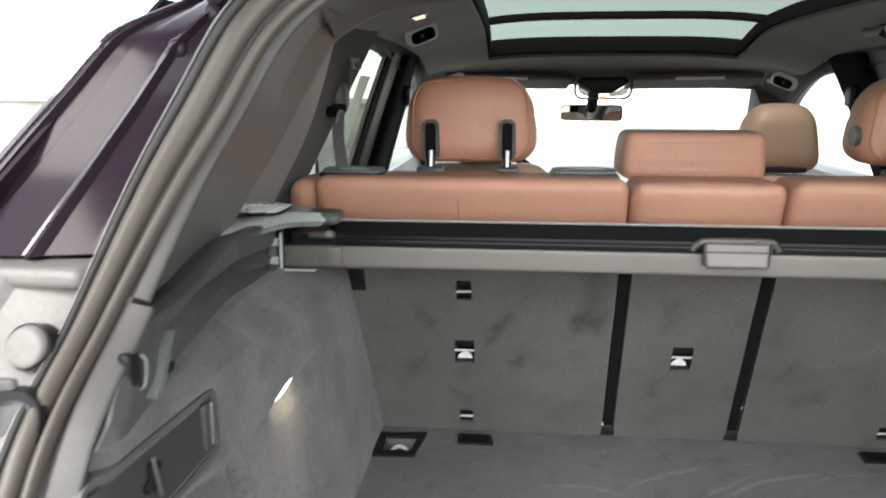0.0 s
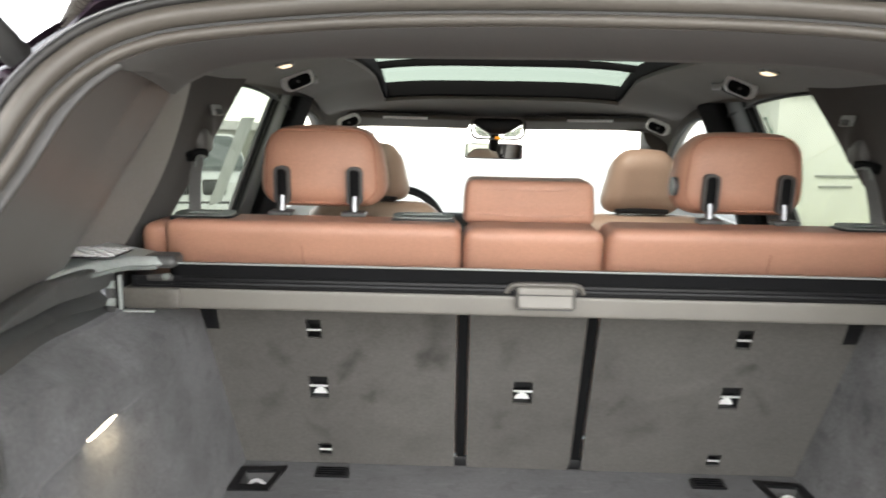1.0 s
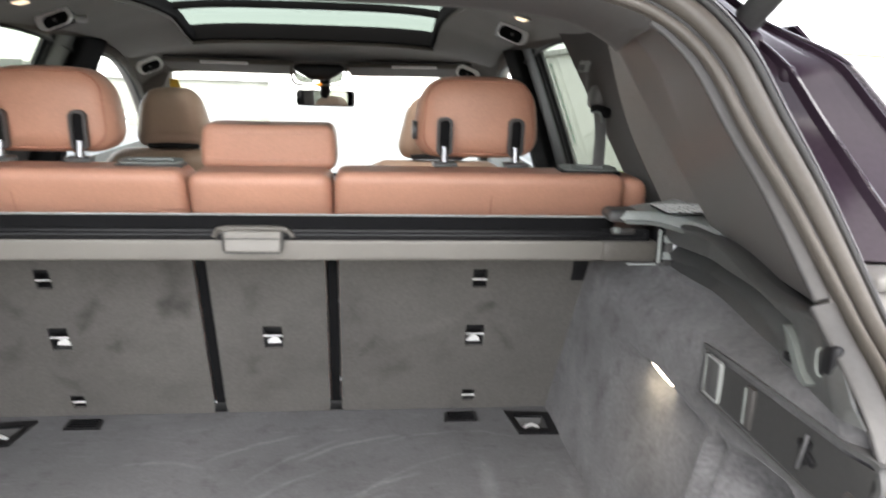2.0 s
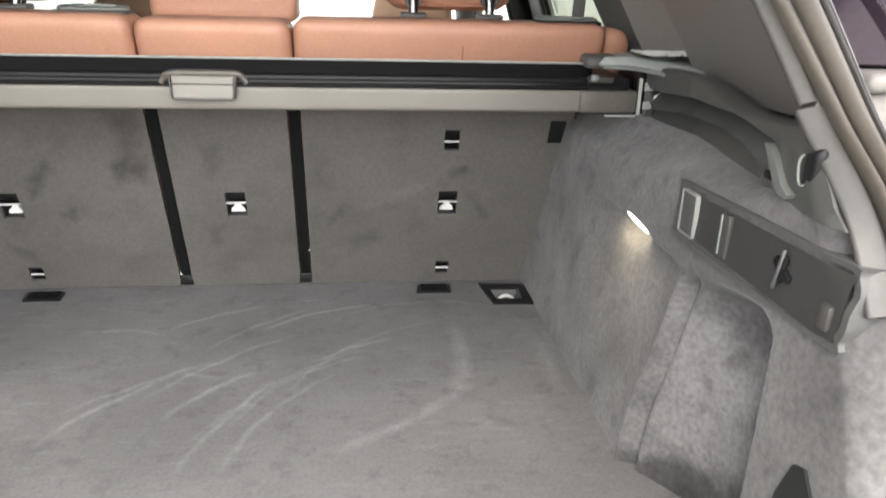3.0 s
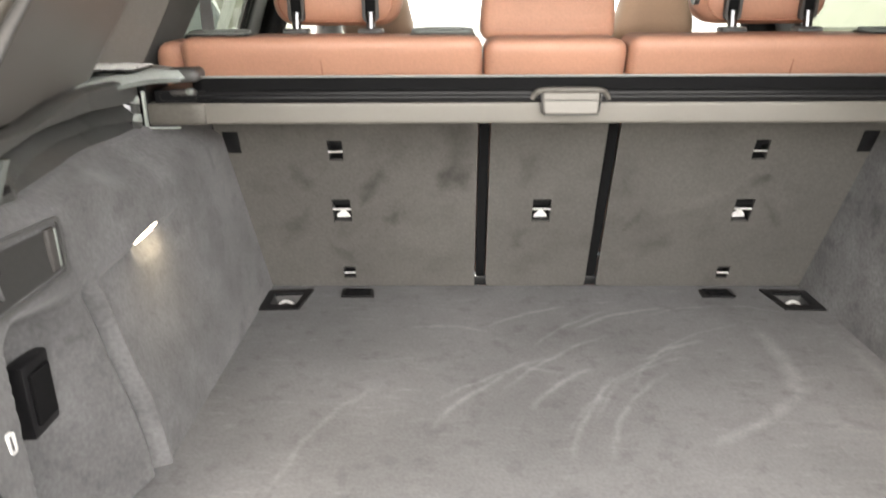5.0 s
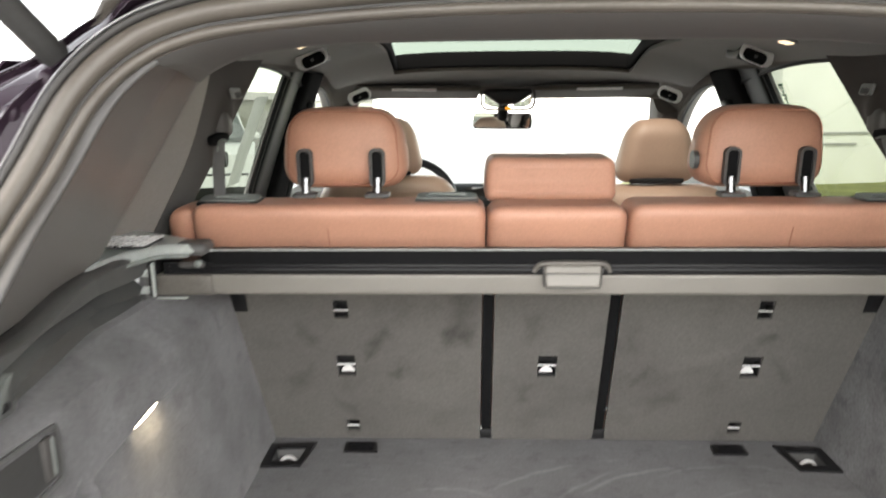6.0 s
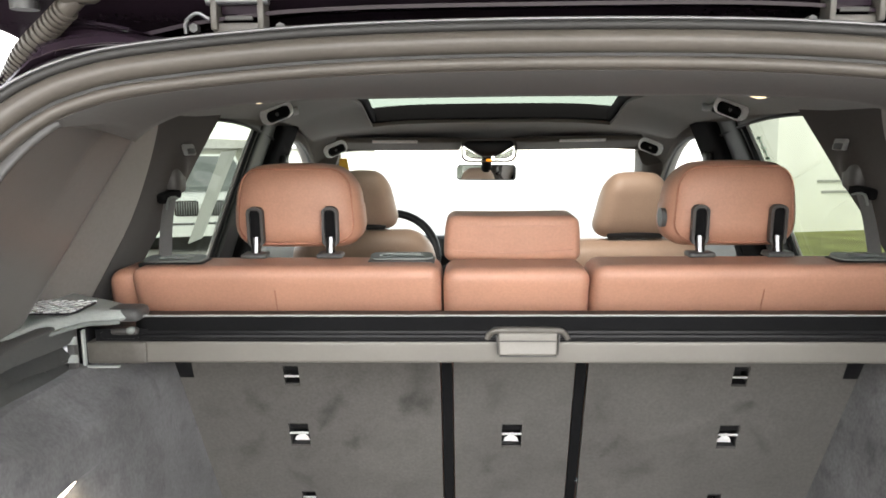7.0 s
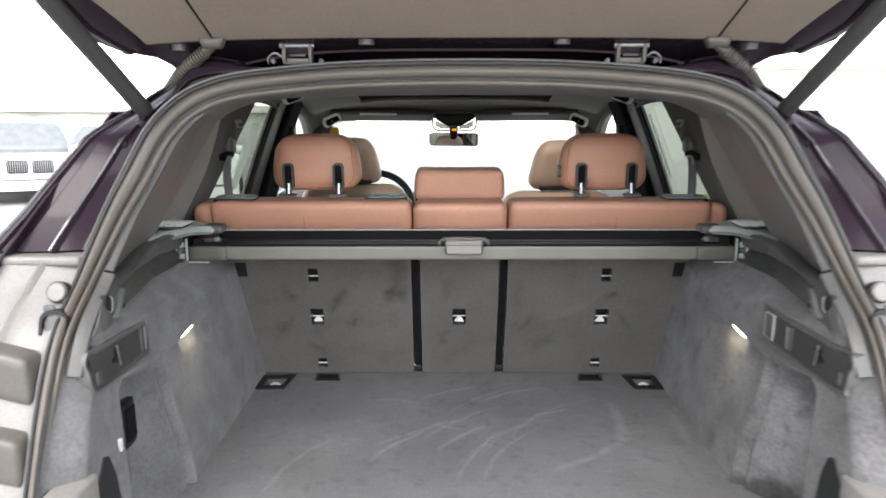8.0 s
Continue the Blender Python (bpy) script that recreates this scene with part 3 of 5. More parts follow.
    part("corner_lug", box((s * x0, 0.098, 1.060), (0.008, 0.014, 0.022), 0.003), M_BEZEL, t)


def sill_pocket(s):
    t = thing("end_cap", (s * 0.575, 0.04, 0.86), "dark pocket and pale cap ending the load bay wall", "trim cap", "wall end caps")
    out = [(u, v) for u, v in ((0.092, 0.735), (0.090, 0.90), (0.080, 0.935), (0.066, 0.940), (0.026, 0.90), (0.02, 0.735))]
    part("pocket", prism(out, lambda u, v: Vector((s * (wall_x(u, v) - 0.003), u, v)), Vector((s * 0.02, 0, 0))), M_FRAME, t, "dark pocket")
    part("cap", rbox((s * 0.590, -0.035, 0.835), (0.05, 0.13, 0.20), 0.006, 5), M_LAMPCARRIER, t, "pale grey cap")


for s in (-1, 1):
    bay_lamp(s), side_pocket(s), sill_pocket(s)

socket = thing("power_socket", (-0.62, 0.22, 0.90), "black hinged power socket flap in the wall niche", "socket")
part("housing", box((-0.612, 0.228, 0.922), (0.020, 0.05, 0.085), 0.004), M_BLACK, socket)
part("flap", box((-0.601, 0.228, 0.922), (0.006, 0.036, 0.06), 0.003), M_MATTE, socket)
bag_hook = thing("bag_hook", (-0.575, 0.125, 0.93), "small white folding bag hook on the carpet wall", "hook")
part("hook", hoop(round_rect(0.010, 0.022, 0.004), round_rect(0.006, 0.017, 0.002), lambda u, v: Vector((-0.576, 0.125 + u, 0.932 + v)), Vector((0.004, 0, 0))), M_RIM, bag_hook)


# ---- cargo rail, shelf and upper trims on each side ----
def rail_top(y):
    """Height of the rail's upper edge."""
    return 1.194 + 0.003 * math.exp(-((y - 0.5) / 0.09) ** 2) - 0.012 * math.exp(-((y - 0.33) / 0.1) ** 2)


def side_rail(s):
    t = thing("cargo_cover_rail", (s * 0.62, 0.42, 1.13), "dark grooved plastic rail with a highlighted bevel above the carpet", "trim rail", "side rails")

    def f(u, v):
        y0 = 0.100 + 0.083 * v
        y = y0 + (0.668 - y0) * u
        top, low = rail_top(y), carpet_top(y) - 0.008
        if v > 0.9:  # rolled upper edge
            a = (v - 0.9) / 0.1 * math.pi / 2
            return Vector((s * (rail_x(y) - 0.002 + 0.018 * (1 - math.cos(a)) + 0.010 * ease((0.115 + 1.1 * (top - 1.11) - y) / 0.045)), y, top - 0.006 + 0.006 * math.sin(a)))
        z = low + (top - 0.006 - low) * v / 0.9
        # two sloping louvres under the upper band, which fade into the smooth rear end
        first = through_points(y, ((0.24, 1.166), (0.26, 1.169), (0.354, 1.174), (0.468, 1.170), (0.65, 1.160)))
        second = through_points(y, ((0.262, 1.128), (0.30, 1.140), (0.35, 1.148), (0.41, 1.150), (0.522, 1.145), (0.645, 1.133)))
        fade_1, fade_2 = ease((y - 0.245) / 0.05), ease((y - 0.270) / 0.03)
        sink = 0.0
        if z < first:
            sink = fade_1 * ease((first - z) / 0.0025) * 0.027 * max(0.0, (z - second) / (first - second))
        if z < second:
            sink = fade_2 * ease((second - z) / 0.0025) * 0.023 * max(0.0, (z - low) / (second - low))
        step = 0.005 * (1 - ease((y - 0.200) / 0.045)) * (1 - ease((z - 1.165) / 0.02))
        tuck = 0.010 * ease((0.115 + 1.1 * (z - 1.11) - y) / 0.045)  # the rear end runs in behind the pillar strip
        return Vector((s * (rail_x(y) - 0.002 + 0.004 * fade_1 * (z < first) + sink - step + tuck), y, z))

    part("body", surface(f, 110, 130, 0.004), M_RIDGE, t)
    for z in (1.134, 1.161):
        stop = prism([(0.0, -0.006), (0.0, 0.006), (-0.014, -0.002)], lambda u, v: Vector((s * 0.641, 0.664 + u, z + v)), Vector((s * 0.010, 0, 0)))
        part("pale_stop", stop, M_SHELF, t, "small pale stop")
    part("front_plate", box((s * 0.6535, 0.674, 1.150), (0.011, 0.012, 0.084), 0.002), M_RAIL, t)
    part("ledge", surface(lambda u, v: Vector((s * (rail_x(0.23 + 0.44 * u) + 0.016 + 0.09 * v), 0.23 + 0.44 * u, rail_top(0.23 + 0.44 * u) - 0.004 - 0.004 * v)), 30, 3, 0.004), M_RAIL, t)
    # no lever: a paler facet paints the highlight on the rail's moulded edge
    facet = [(0.262, 1.164), (0.246, 1.165), (0.228, 1.158), (0.212, 1.150), (0.196, 1.141), (0.176, 1.137), (0.180, 1.1325), (0.202, 1.131), (0.218, 1.136), (0.234, 1.147), (0.248, 1.156)]
    part("lever", prism(facet, lambda u, v: Vector((s * (rail_x(u) - 0.0075 - 0.10 * (0.262 - u)), u, v)), Vector((s * 0.010, 0, 0))), M_LEVER, t, "bevelled edge, pale for its highlight")
    part("hook_recess", rbox((s * 0.5945, 0.164, 1.162), (0.012, 0.024, 0.034), 0.0055, 6, lambda q: Vector((q.x + s * 0.13 * q.y, q.y, q.z - 0.3 * q.y))), M_BLACK, t, "black hook recess")
    part("bag_hook", tube(smooth_path([(s * 0.592, 0.177, 1.172), (s * 0.588, 0.176, 1.168), (s * 0.588, 0.175, 1.156), (s * 0.588, 0.170, 1.148), (s * 0.590, 0.165, 1.149)], 5), 0.0013, 8, (1, 0.1, 0.2)), M_LEVER, t, "small pale hook")
    part("rubber_pad", box((s * (rail_x(0.24) - 0.010), 0.232, 1.140), (0.006, 0.016, 0.008), 0.002), M_BLACK, t)
    return t


def shelf(s):
    """The ledge beside the back seat with its loudspeaker grille, and the pad over the cover's bracket."""
    t = thing("speaker_shelf", (s * 0.69, 0.70, 1.20), "grey plastic side shelf with a black mesh loudspeaker grille", "shelf", "side shelves")
    near = smooth_path([(0.562, 0.690, 0), (0.585, 0.660, 0), (0.630, 0.646, 0), (0.672, 0.550, 0)], 8)
    far = smooth_path([(0.575, 0.712, 0), (0.655, 0.755, 0), (0.745, 0.790, 0), (0.765, 0.60, 0)], 8)

    def f(u, v):
        p = along(near, u).lerp(along(far, u), v)
        return Vector((s * p.x, p.y, 1.190 + 0.010 * ease(v / 0.12) + 0.006 * math.sin(math.pi * u) - 0.006 * u))

    part("top", surface(f, 30, 16, 0.006), M_SHELF, t, "grey moulded top")
    part("front_lip", tube([Vector((s * (p.x - 0.001), p.y - 0.003, 1.1865 + 0.006 * math.sin(math.pi * k / (len(near) - 1)) - 0.006 * k / (len(near) - 1))) for k, p in enumerate(near)][6:-3], 0.0034, 8), M_LEVER, t, "grey rounded front lip")
    part("tip", rbox((s * 0.580, 0.698, 1.194), (0.052, 0.046, 0.020), 0.009, 6), M_RAIL, t, "dark tip over the bracket")
    m = Matrix.Translation((s * 0.676, 0.680, 1.2050))
    part("grille_base", moved(prism(round_rect(0.088, 0.080, 0.012), lambda u, v: Vector((u, v, 0)), Vector((0, 0, 0.002))), m), M_BLACK, t, "black grille")
    bars = []
    for k in range(-7, 8):
        for tilt in (-1, 1):
            bars.append(moved(box((0, 0, 0), (0.0020, 0.16, 0.002), 0), m @ pose(0, 0.021 * k, 0.003, 0, 0, tilt * 48)))
    mesh = merge(*bars)
    for co, no in (((0, 0.642, 0), (0, -1, 0)), ((0, 0.718, 0), (0, 1, 0)), ((s * 0.634, 0, 0), (-s, 0, 0)), ((s * 0.718, 0, 0), (s, 0, 0))):
        bmesh.ops.bisect_plane(mesh, geom=mesh.verts[:] + mesh.edges[:] + mesh.faces[:], plane_co=co, plane_no=no, clear_outer=True)
    part("mesh", mesh, M_RIM, t, "pale diamond mesh")


# ---- tailgate opening: seal, header, painted frame ----
HALF_ARCH = [(0.628, -0.12, 0.70), (0.635, -0.02, 0.93), (0.632, 0.07, 1.11), (0.626, 0.17, 1.20), (0.607, 0.25, 1.29), (0.583, 0.305, 1.36),
             (0.553, 0.345, 1.43), (0.515, 0.375, 1.475), (0.465, 0.395, 1.502), (0.39, 0.41, 1.518), (0.22, 0.422, 1.533), (0.0, 0.43, 1.538)]
ARCH = smooth_path([(-x, y, z) for x, y, z in HALF_ARCH[:-1]] + HALF_ARCH[::-1], 8)
MIDDLE = Vector((0, 0.30, 1.12))


def inward(p):
    return Vector((0, MIDDLE.y + 0.7 * (p.z - 1.12), max(0.95, min(1.30, p.z)))) - p if abs(p.x) > 0.5 else Vector((-0.55 * p.x, 0.02, -0.6))


def seal_width(p):
    """The seal narrows towards the foot of the opening."""
    return 0.58 + 0.42 * ease((p.z - 1.14) / 0.24)


A_PT, D_PT = Vector((0.563, 0.70, 1.442)), Vector((0.690, 0.595, 1.192))


def mirror(p, s):
    return Vector((s * p[0], p[1], p[2]))


def arch_at(z):
    """The right-hand seal line at a height."""
    side = ARCH[len(ARCH) // 2:]
    for p, q in zip(side, side[1:]):
        if p.z >= z >= q.z:
            return p.lerp(q, (p.z - z) / max(1e-6, p.z - q.z))
    return side[-1]


def quarter_face(u, v):
    """From the front edge (u = 0) back to the seal's inner lip (u = 1), top (v = 0) to bottom (v = 1)."""
    front = A_PT.lerp(D_PT, v)
    edge = arch_at(1.470 - 0.268 * v)
    edge = edge + inward(edge).normalized() * 0.021 * seal_width(edge) + Vector((0, 0.010, 0))
    p = front.lerp(edge, max(0.0, u))
    bow = math.sin(math.pi * max(0.0, u)) * (0.25 + 0.75 * max(0.0, v)) * 0.020
    p += Vector((bow, 0, -0.016 * math.sin(math.pi * max(0.0, u)) * max(0.0, v) ** 3))
    # a fold along the upper front edge, which fades out downwards
    p.x += 0.019 * (1 - ease(v / 0.60)) * max(0.0, min(u / 0.26, (1 - u) / 0.74))
    if u < 0:  # rounded return of the front edge
        a = -u / 0.08 * math.pi / 2
        p += Vector((0.022 * (1 - math.cos(a)), 0.022 * math.sin(a), 0))
    return p


def quarter_panel(s):
    t = thing("quarter_trim", (s * 0.6, 0.45, 1.3), "large smooth grey plastic quarter trim panel beside the tailgate opening", "trim panel", "quarter trims")
    part("panel", surface(lambda u, v: mirror(quarter_face(1.08 * u - 0.08, 1.08 * v - 0.08), s), 44, 32, 0.005), M_PILLAR, t)
    # a pale tube draws the highlight along the panel's top seam
    top = [mirror(quarter_face(u, 0.10) + Vector((-0.003, -0.003, 0)), s) for u in (0.0, 0.25, 0.5, 0.75, 0.97)]
    part("top_seam_highlight", tube(smooth_path(top, 4), 0.0018, 8), M_GREY, t)
    low = [mirror(quarter_face(u, 1.0) + Vector((-0.001, 0, -0.003)), s) for u in (0.0, 0.25, 0.5, 0.75, 1.0)]
    part("bottom_gap", tube(smooth_path(low, 4), 0.0022, 8), M_MATTE, t)


WT = Vector((0.597, 1.165, 1.478))


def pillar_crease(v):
    """Where the rear pillar turns from its lit rear face to the inner face toned dark for shade."""
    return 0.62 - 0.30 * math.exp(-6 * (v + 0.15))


def c_pillar(s):
    low_a, low_b = Vector((0.770, 0.62, 1.19)), Vector((0.745, 0.930, 1.10))
    def f(u, v):
        start = A_PT + Vector((0.022, -0.05, 0.012))
        p = (start * (1 - u) + WT * u) * (1 - v) + (low_a * (1 - u) + low_b * u) * v
        c = pillar_crease(v)
        ridge = 0.026 * ease(v / 0.6) * (u / c if u < c else (1 - u) / (1 - c))
        hump = 0.016 * math.exp(-((p.y - 1.045) / 0.030) ** 2 - ((p.z - 1.372) / 0.030) ** 2)
        return mirror((p.x + 0.016 * math.sin(math.pi * u) * (1 - 0.5 * v) - ridge - hump, p.y, p.z + 0.02 * math.sin(math.pi * u) * (1 - v)), s)
    t = thing("pillar_trim", (s * 0.64, 0.90, 1.3), "grey plastic rear pillar trim with shade-toned inner face and belt outlet", "trim panel", "rear pillar trims")
    part("rear_face", surface(lambda u, v: f(u * pillar_crease(1.15 * v - 0.15), 1.15 * v - 0.15), 14, 22, 0.008), M_CPILLAR_LIT, t)
    # the darker tone paints the shade on the face turned from the opening
    part("inner_face", surface(lambda u, v: f(pillar_crease(1.15 * v - 0.15) * (1 - u) + u, 1.15 * v - 0.15), 24, 40, 0.008), M_CPILLAR_SHADE, t, "fabric-textured inner face, toned dark for shade")
    part("belt_outlet", rbox((s * 0.634, 1.036, 1.367), (0.034, 0.056, 0.056), 0.0165, 8), M_BEZEL, t, "rounded grey belt outlet")
    part("outlet_slot", moved(rbox((0, 0, 0), (0.020, 0.056, 0.020), 0.006, 5), Matrix.Translation((s * 0.632, 1.003, 1.340)) @ pose(0, 0, 0, 8, 0, s * 12)), M_MATTE, t, "black belt outlet")
    part("outlet_loop", tube(smooth_path([(s * 0.622, 1.020, 1.335), (s * 0.622, 0.985, 1.338), (s * 0.623, 0.972, 1.330), (s * 0.626, 0.972, 1.310), (s * 0.628, 0.976, 1.300)], 5), 0.0025, 8), M_LEVER, t, "thin grey guide loop")
    c = thing("coat_hook", (s * 0.606, 1.03, 1.424), "small grey folding coat hook on the pillar trim", "coat hook", "coat hooks")
    part("plate", moved(box((0, 0, 0), (0.008, 0.03, 0.022), 0.004), Matrix.Translation((s * 0.602, 1.035, 1.424)) @ pose(0, 0, 0, 0, s * 18, s * 20)), M_GREY, c)
    part("hook", moved(box((0, 0, 0), (0.008, 0.018, 0.012), 0.003), Matrix.Translation((s * 0.597, 1.033, 1.421)) @ pose(0, 0, 0, 0, s * 18, s * 20)), M_RAIL, c)


for s in (-1, 1):
    side_rail(s), shelf(s), quarter_panel(s), c_pillar(s)


def bead(c, r, h, n=9):
    return [(c - r * math.cos(math.pi * k / n), h * math.sin(math.pi * k / n)) for k in range(n + 1)]


seal = thing("tailgate_seal", (0, 0.43, 1.55), "ribbed grey rubber seal round the open tailgate aperture", "seal")
part("metal_edge", sweep(ARCH, bead(-0.0265, 0.0022, -0.005, 5) + [(-0.024, 0.012), (-0.029, 0.012)], inward, slim=seal_width), M_EDGE, seal, "grey metal body edge")
part("outer_lip", sweep(ARCH, bead(-0.020, 0.005, -0.008) + [(-0.015, 0.012), (-0.025, 0.012)], inward, slim=seal_width), M_RUBBER_D, seal, "dark outer lip")
part("bulb", sweep(ARCH, bead(-0.0045, 0.0115, -0.013) + [(0.007, 0.012), (-0.016, 0.012)], inward, slim=seal_width), M_RUBBER, seal)
part("inner_lip", sweep(ARCH, bead(0.0165, 0.0065, -0.008) + [(0.023, 0.014), (0.010, 0.014)], inward, slim=seal_width), M_RUBBER, seal)
part("groove", sweep(ARCH, bead(0.0085, 0.003, -0.002, 4) + [(0.0115, 0.012), (0.0055, 0.012)], inward, slim=seal_width), M_RUBBER_D, seal, "dark groove")

for s in (-1, 1):
    strip = thing("pillar_strip", along(ARCH, 0.12 if s < 0 else 0.88), "smooth pale grey plastic strip along the tailgate seal", "trim strip", "pillar strips")
    for t0, t1, name, wide, inset, material in ((0.080, 0.1395, "lower_strip", 0.024, 0.0275, M_STRIP), (0.1415, 0.320, "upper_strip", 0.016, 0.026, M_STRIP)):
        run = []
        for k in range(41):
            t = t0 + (t1 - t0) * k / 40
            p = along(ARCH, t if s < 0 else 1 - t)
            run.append(p + inward(p).normalized() * inset + Vector((0, 0.010, 0)))
        part(name, sweep(run, [(a, b) for a, b in round_rect(wide, 0.008, 0.0035, 4)], inward), material, strip)

LIP = smooth_path([(0.60, 0.80, 1.405), (0.566, 0.73, 1.446), (0.49, 0.70, 1.482), (0.40, 0.69, 1.497), (0.27, 0.69, 1.503), (0.0, 0.69, 1.505)], 6)
LIP = [Vector((-p.x, p.y, p.z)) for p in LIP[:-1]] + LIP[::-1]


def header(u, v):
    """From the seal (v = 0) in to the rolled lip (0.6) and up to the headliner (1)."""
    a = along(ARCH, 0.318 + 0.364 * u)
    b = along(LIP, 0.10 + 0.80 * u)
    a = a + inward(a).normalized() * 0.018
    if v < 0.6:
        w = v / 0.6
        p = a.lerp(b, w)
        p.z += 0.006 * math.sin(math.pi * w)
        return p
    w = (v - 0.6) / 0.4
    return b + Vector((0.02 * b.x * w, 0.16 * w, 0.075 * w ** 0.7))


trim = solo("trim", surface(header, 60, 24, 0.006), M_HEADER, "dark grey fabric header trim above the tailgate opening", "header trim", kind="structure")


body = thing("car_body", (0, 0.4, 0.2), "glossy black-plum painted car body around the tailgate opening", "car body")


def flange(u, v):
    """Painted frame outside the seal: a gutter, a flat face and the outer corner, wider towards the bottom."""
    p = along(ARCH, u)
    away = -inward(p)
    away.y = 0
    away.normalize()
    w = 0.006 + max(0.0, min(0.20, 0.075 + 0.45 * (1.447 - p.z))) * ease((abs(p.x) - 0.34) / 0.14)
    g = min(1.0, w / 0.05)
    step = [(0.018, 0.012), (0.018 + 0.008 * g, 0.016), (0.018 + w * 0.30, 0.004), (0.018 + w * 0.34, -0.008 * g), (0.018 + w * 0.38, 0.002), (0.018 + w * 0.70, -0.002),
            (0.018 + w * 0.74, 0.006), (0.018 + w * 0.86, 0.004), (0.018 + w * 0.90, -0.006 * g), (0.018 + w, 0.004), (0.022 + w, 0.05), (0.024 + w, 0.30)]
    k = v * (len(step) - 1)
    i = min(int(k), len(step) - 2)
    d, y = [step[i][n] + (step[i + 1][n] - step[i][n]) * (k - i) for n in (0, 1)]
    return p + away * d + Vector((0, y + 1.2 * max(0.0, d - 0.025) * ease((p.z - 1.40) / 0.06), 0))


part("opening_frame", surface(lambda u, v: flange(0.157 + 0.686 * u, v), 140, 44, 0.003), M_PAINT, body)
for a, b in ((0.157, 0.40), (0.60, 0.843)):
    for step in (0.36, 0.82):
        part("crease", tube([flange(a + (b - a) * k / 60, step) + Vector((0, -0.002, 0)) for k in range(61)], 0.0032, 8), M_PAINT_CREASE, body, "bright painted crease")
for s in (-1, 1):
    for x, z, y in ((0.594, 1.447, 0.352), (0.618, 1.413, 0.322)):
        part("bump_stop", rbox((s * x, y + 0.017, z), (0.019, 0.018, 0.022), 0.0085, 6), M_PAINT, body, "painted bump stop")
    ends = (0.0, 0.155) if s < 0 else (1.0, 0.845)
    carrier = surface(lambda u, v: flange(ends[0] + (ends[1] - ends[0]) * u, v) + Vector((0, -0.012, 0)), 24, 33, 0.004)
    lamp = part("lamp_carrier", carrier, M_LAMPCARRIER, body, "pale grey moulded tail lamp carrier")
    part("top_cap", rbox((s * 0.715, 0.205, 1.230), (0.15, 0.05, 0.016), 0.006, 5), M_LAMPCARRIER, lamp)
    part("round_stop", surface(lambda u, v: Vector((s * 0.657 + 0.0150 * (1 - (1 - v) ** 3) * math.cos(2 * math.pi * u), 0.131 + 0.014 * v ** 4 + 0.28 * 0.0150 * (1 - (1 - v) ** 3) * math.sin(2 * math.pi * u), 1.191 + 0.0150 * (1 - (1 - v) ** 3) * math.sin(2 * math.pi * u))), 28, 10), M_LAMPCARRIER, lamp, "round grey rubber stop")
    part("stop_gap", rod((s * 0.657, 0.138, 1.190), (s * 0.657, 0.154, 1.185), 0.0178, 28), M_BLACK, lamp, "dark gap round the stop")
    part("lamp_hollow", hoop(round_rect(0.044, 0.070, 0.018), round_rect(0.034, 0.058, 0.013), lambda u, v: Vector((s * 0.647 + u, 0.092 + 0.30 * v, 1.136 + v)), Vector((0, 0.010, 0))), M_BLACK, lamp, "black rubber surround")
    part("lamp_insert", rbox((s * 0.647, 0.104, 1.136), (0.036, 0.014, 0.060), 0.005, 6, lambda q: Vector((q.x, q.y + 0.30 * q.z, q.z))), M_RAIL, lamp, "grey plug")
    part("notch", rbox((s * 0.70, -0.005, 0.96), (0.05, 0.02, 0.05), 0.009, 5), M_RAIL, lamp)
    for z in (1.095, 0.985):
        part("housing", rbox((s * 0.72, 0.050 - 0.42 * (1.095 - z), z), (0.13, 0.05, 0.075), 0.010, 6, lambda q: Vector((q.x, q.y, q.z + 0.25 * q.x * s))), M_ENDCAP, lamp, "dark grey lamp housing")
    part("hollow_plate", rbox((s * 0.656, 0.108, 1.162), (0.018, 0.008, 0.032), 0.0035, 5), M_RAIL, lamp)


# ---- roof, glass and pillars ----
def roof_mid(y):
    """Height of the headliner along the car's middle."""
    return 1.572 - 0.012 * max(0.0, (y - 1.5) / 0.4) ** 2 - 0.044 * ease((y - 1.88) / 0.30) + 0.005 * ease((y - 2.2) / 0.3) - 0.02 * max(0.0, (0.9 - y) / 0.4)


def roof_z(x, y):
    edge = abs(x) / 0.66
    return roof_mid(y) - (0.11 - 0.085 * ease((y - 2.0) / 0.5)) * edge ** 4


SUN = (-0.40, 0.40, 1.05, 2.17)
ceiling = solo("ceiling", pierced(lines(-0.60, 0.60, 0.04, -0.40, 0.40), lines(0.62, 2.62, 0.05, 1.05, 2.17), [SUN],
                                  lambda x, y: Vector((x, y, roof_z(x, y))), 0.012), M_LINER,
               "dark anthracite fabric headliner with a panoramic roof opening", "headliner", kind="structure")
roof_skin = solo("roof", pierced(lines(-0.72, 0.72, 0.06, -0.44, 0.44), lines(0.46, 2.72, 0.08, 1.03, 2.34), [(-0.44, 0.44, 1.03, 2.34)],
                                 lambda x, y: Vector((x * (1 - 0.15 * ease((0.80 - y) / 0.34)), y, roof_z(x * 0.92, y) + 0.036)), 0.004), M_PAINT,
                 "black painted car roof skin", "car roof", kind="structure")
sunroof = thing("sunroof", (0, 1.6, 1.57), "panoramic glass sunroof with black frame and crossbar", "sunroof")


def on_roof(x, y, lift):
    return Vector((x, y, roof_z(x, y) + lift))


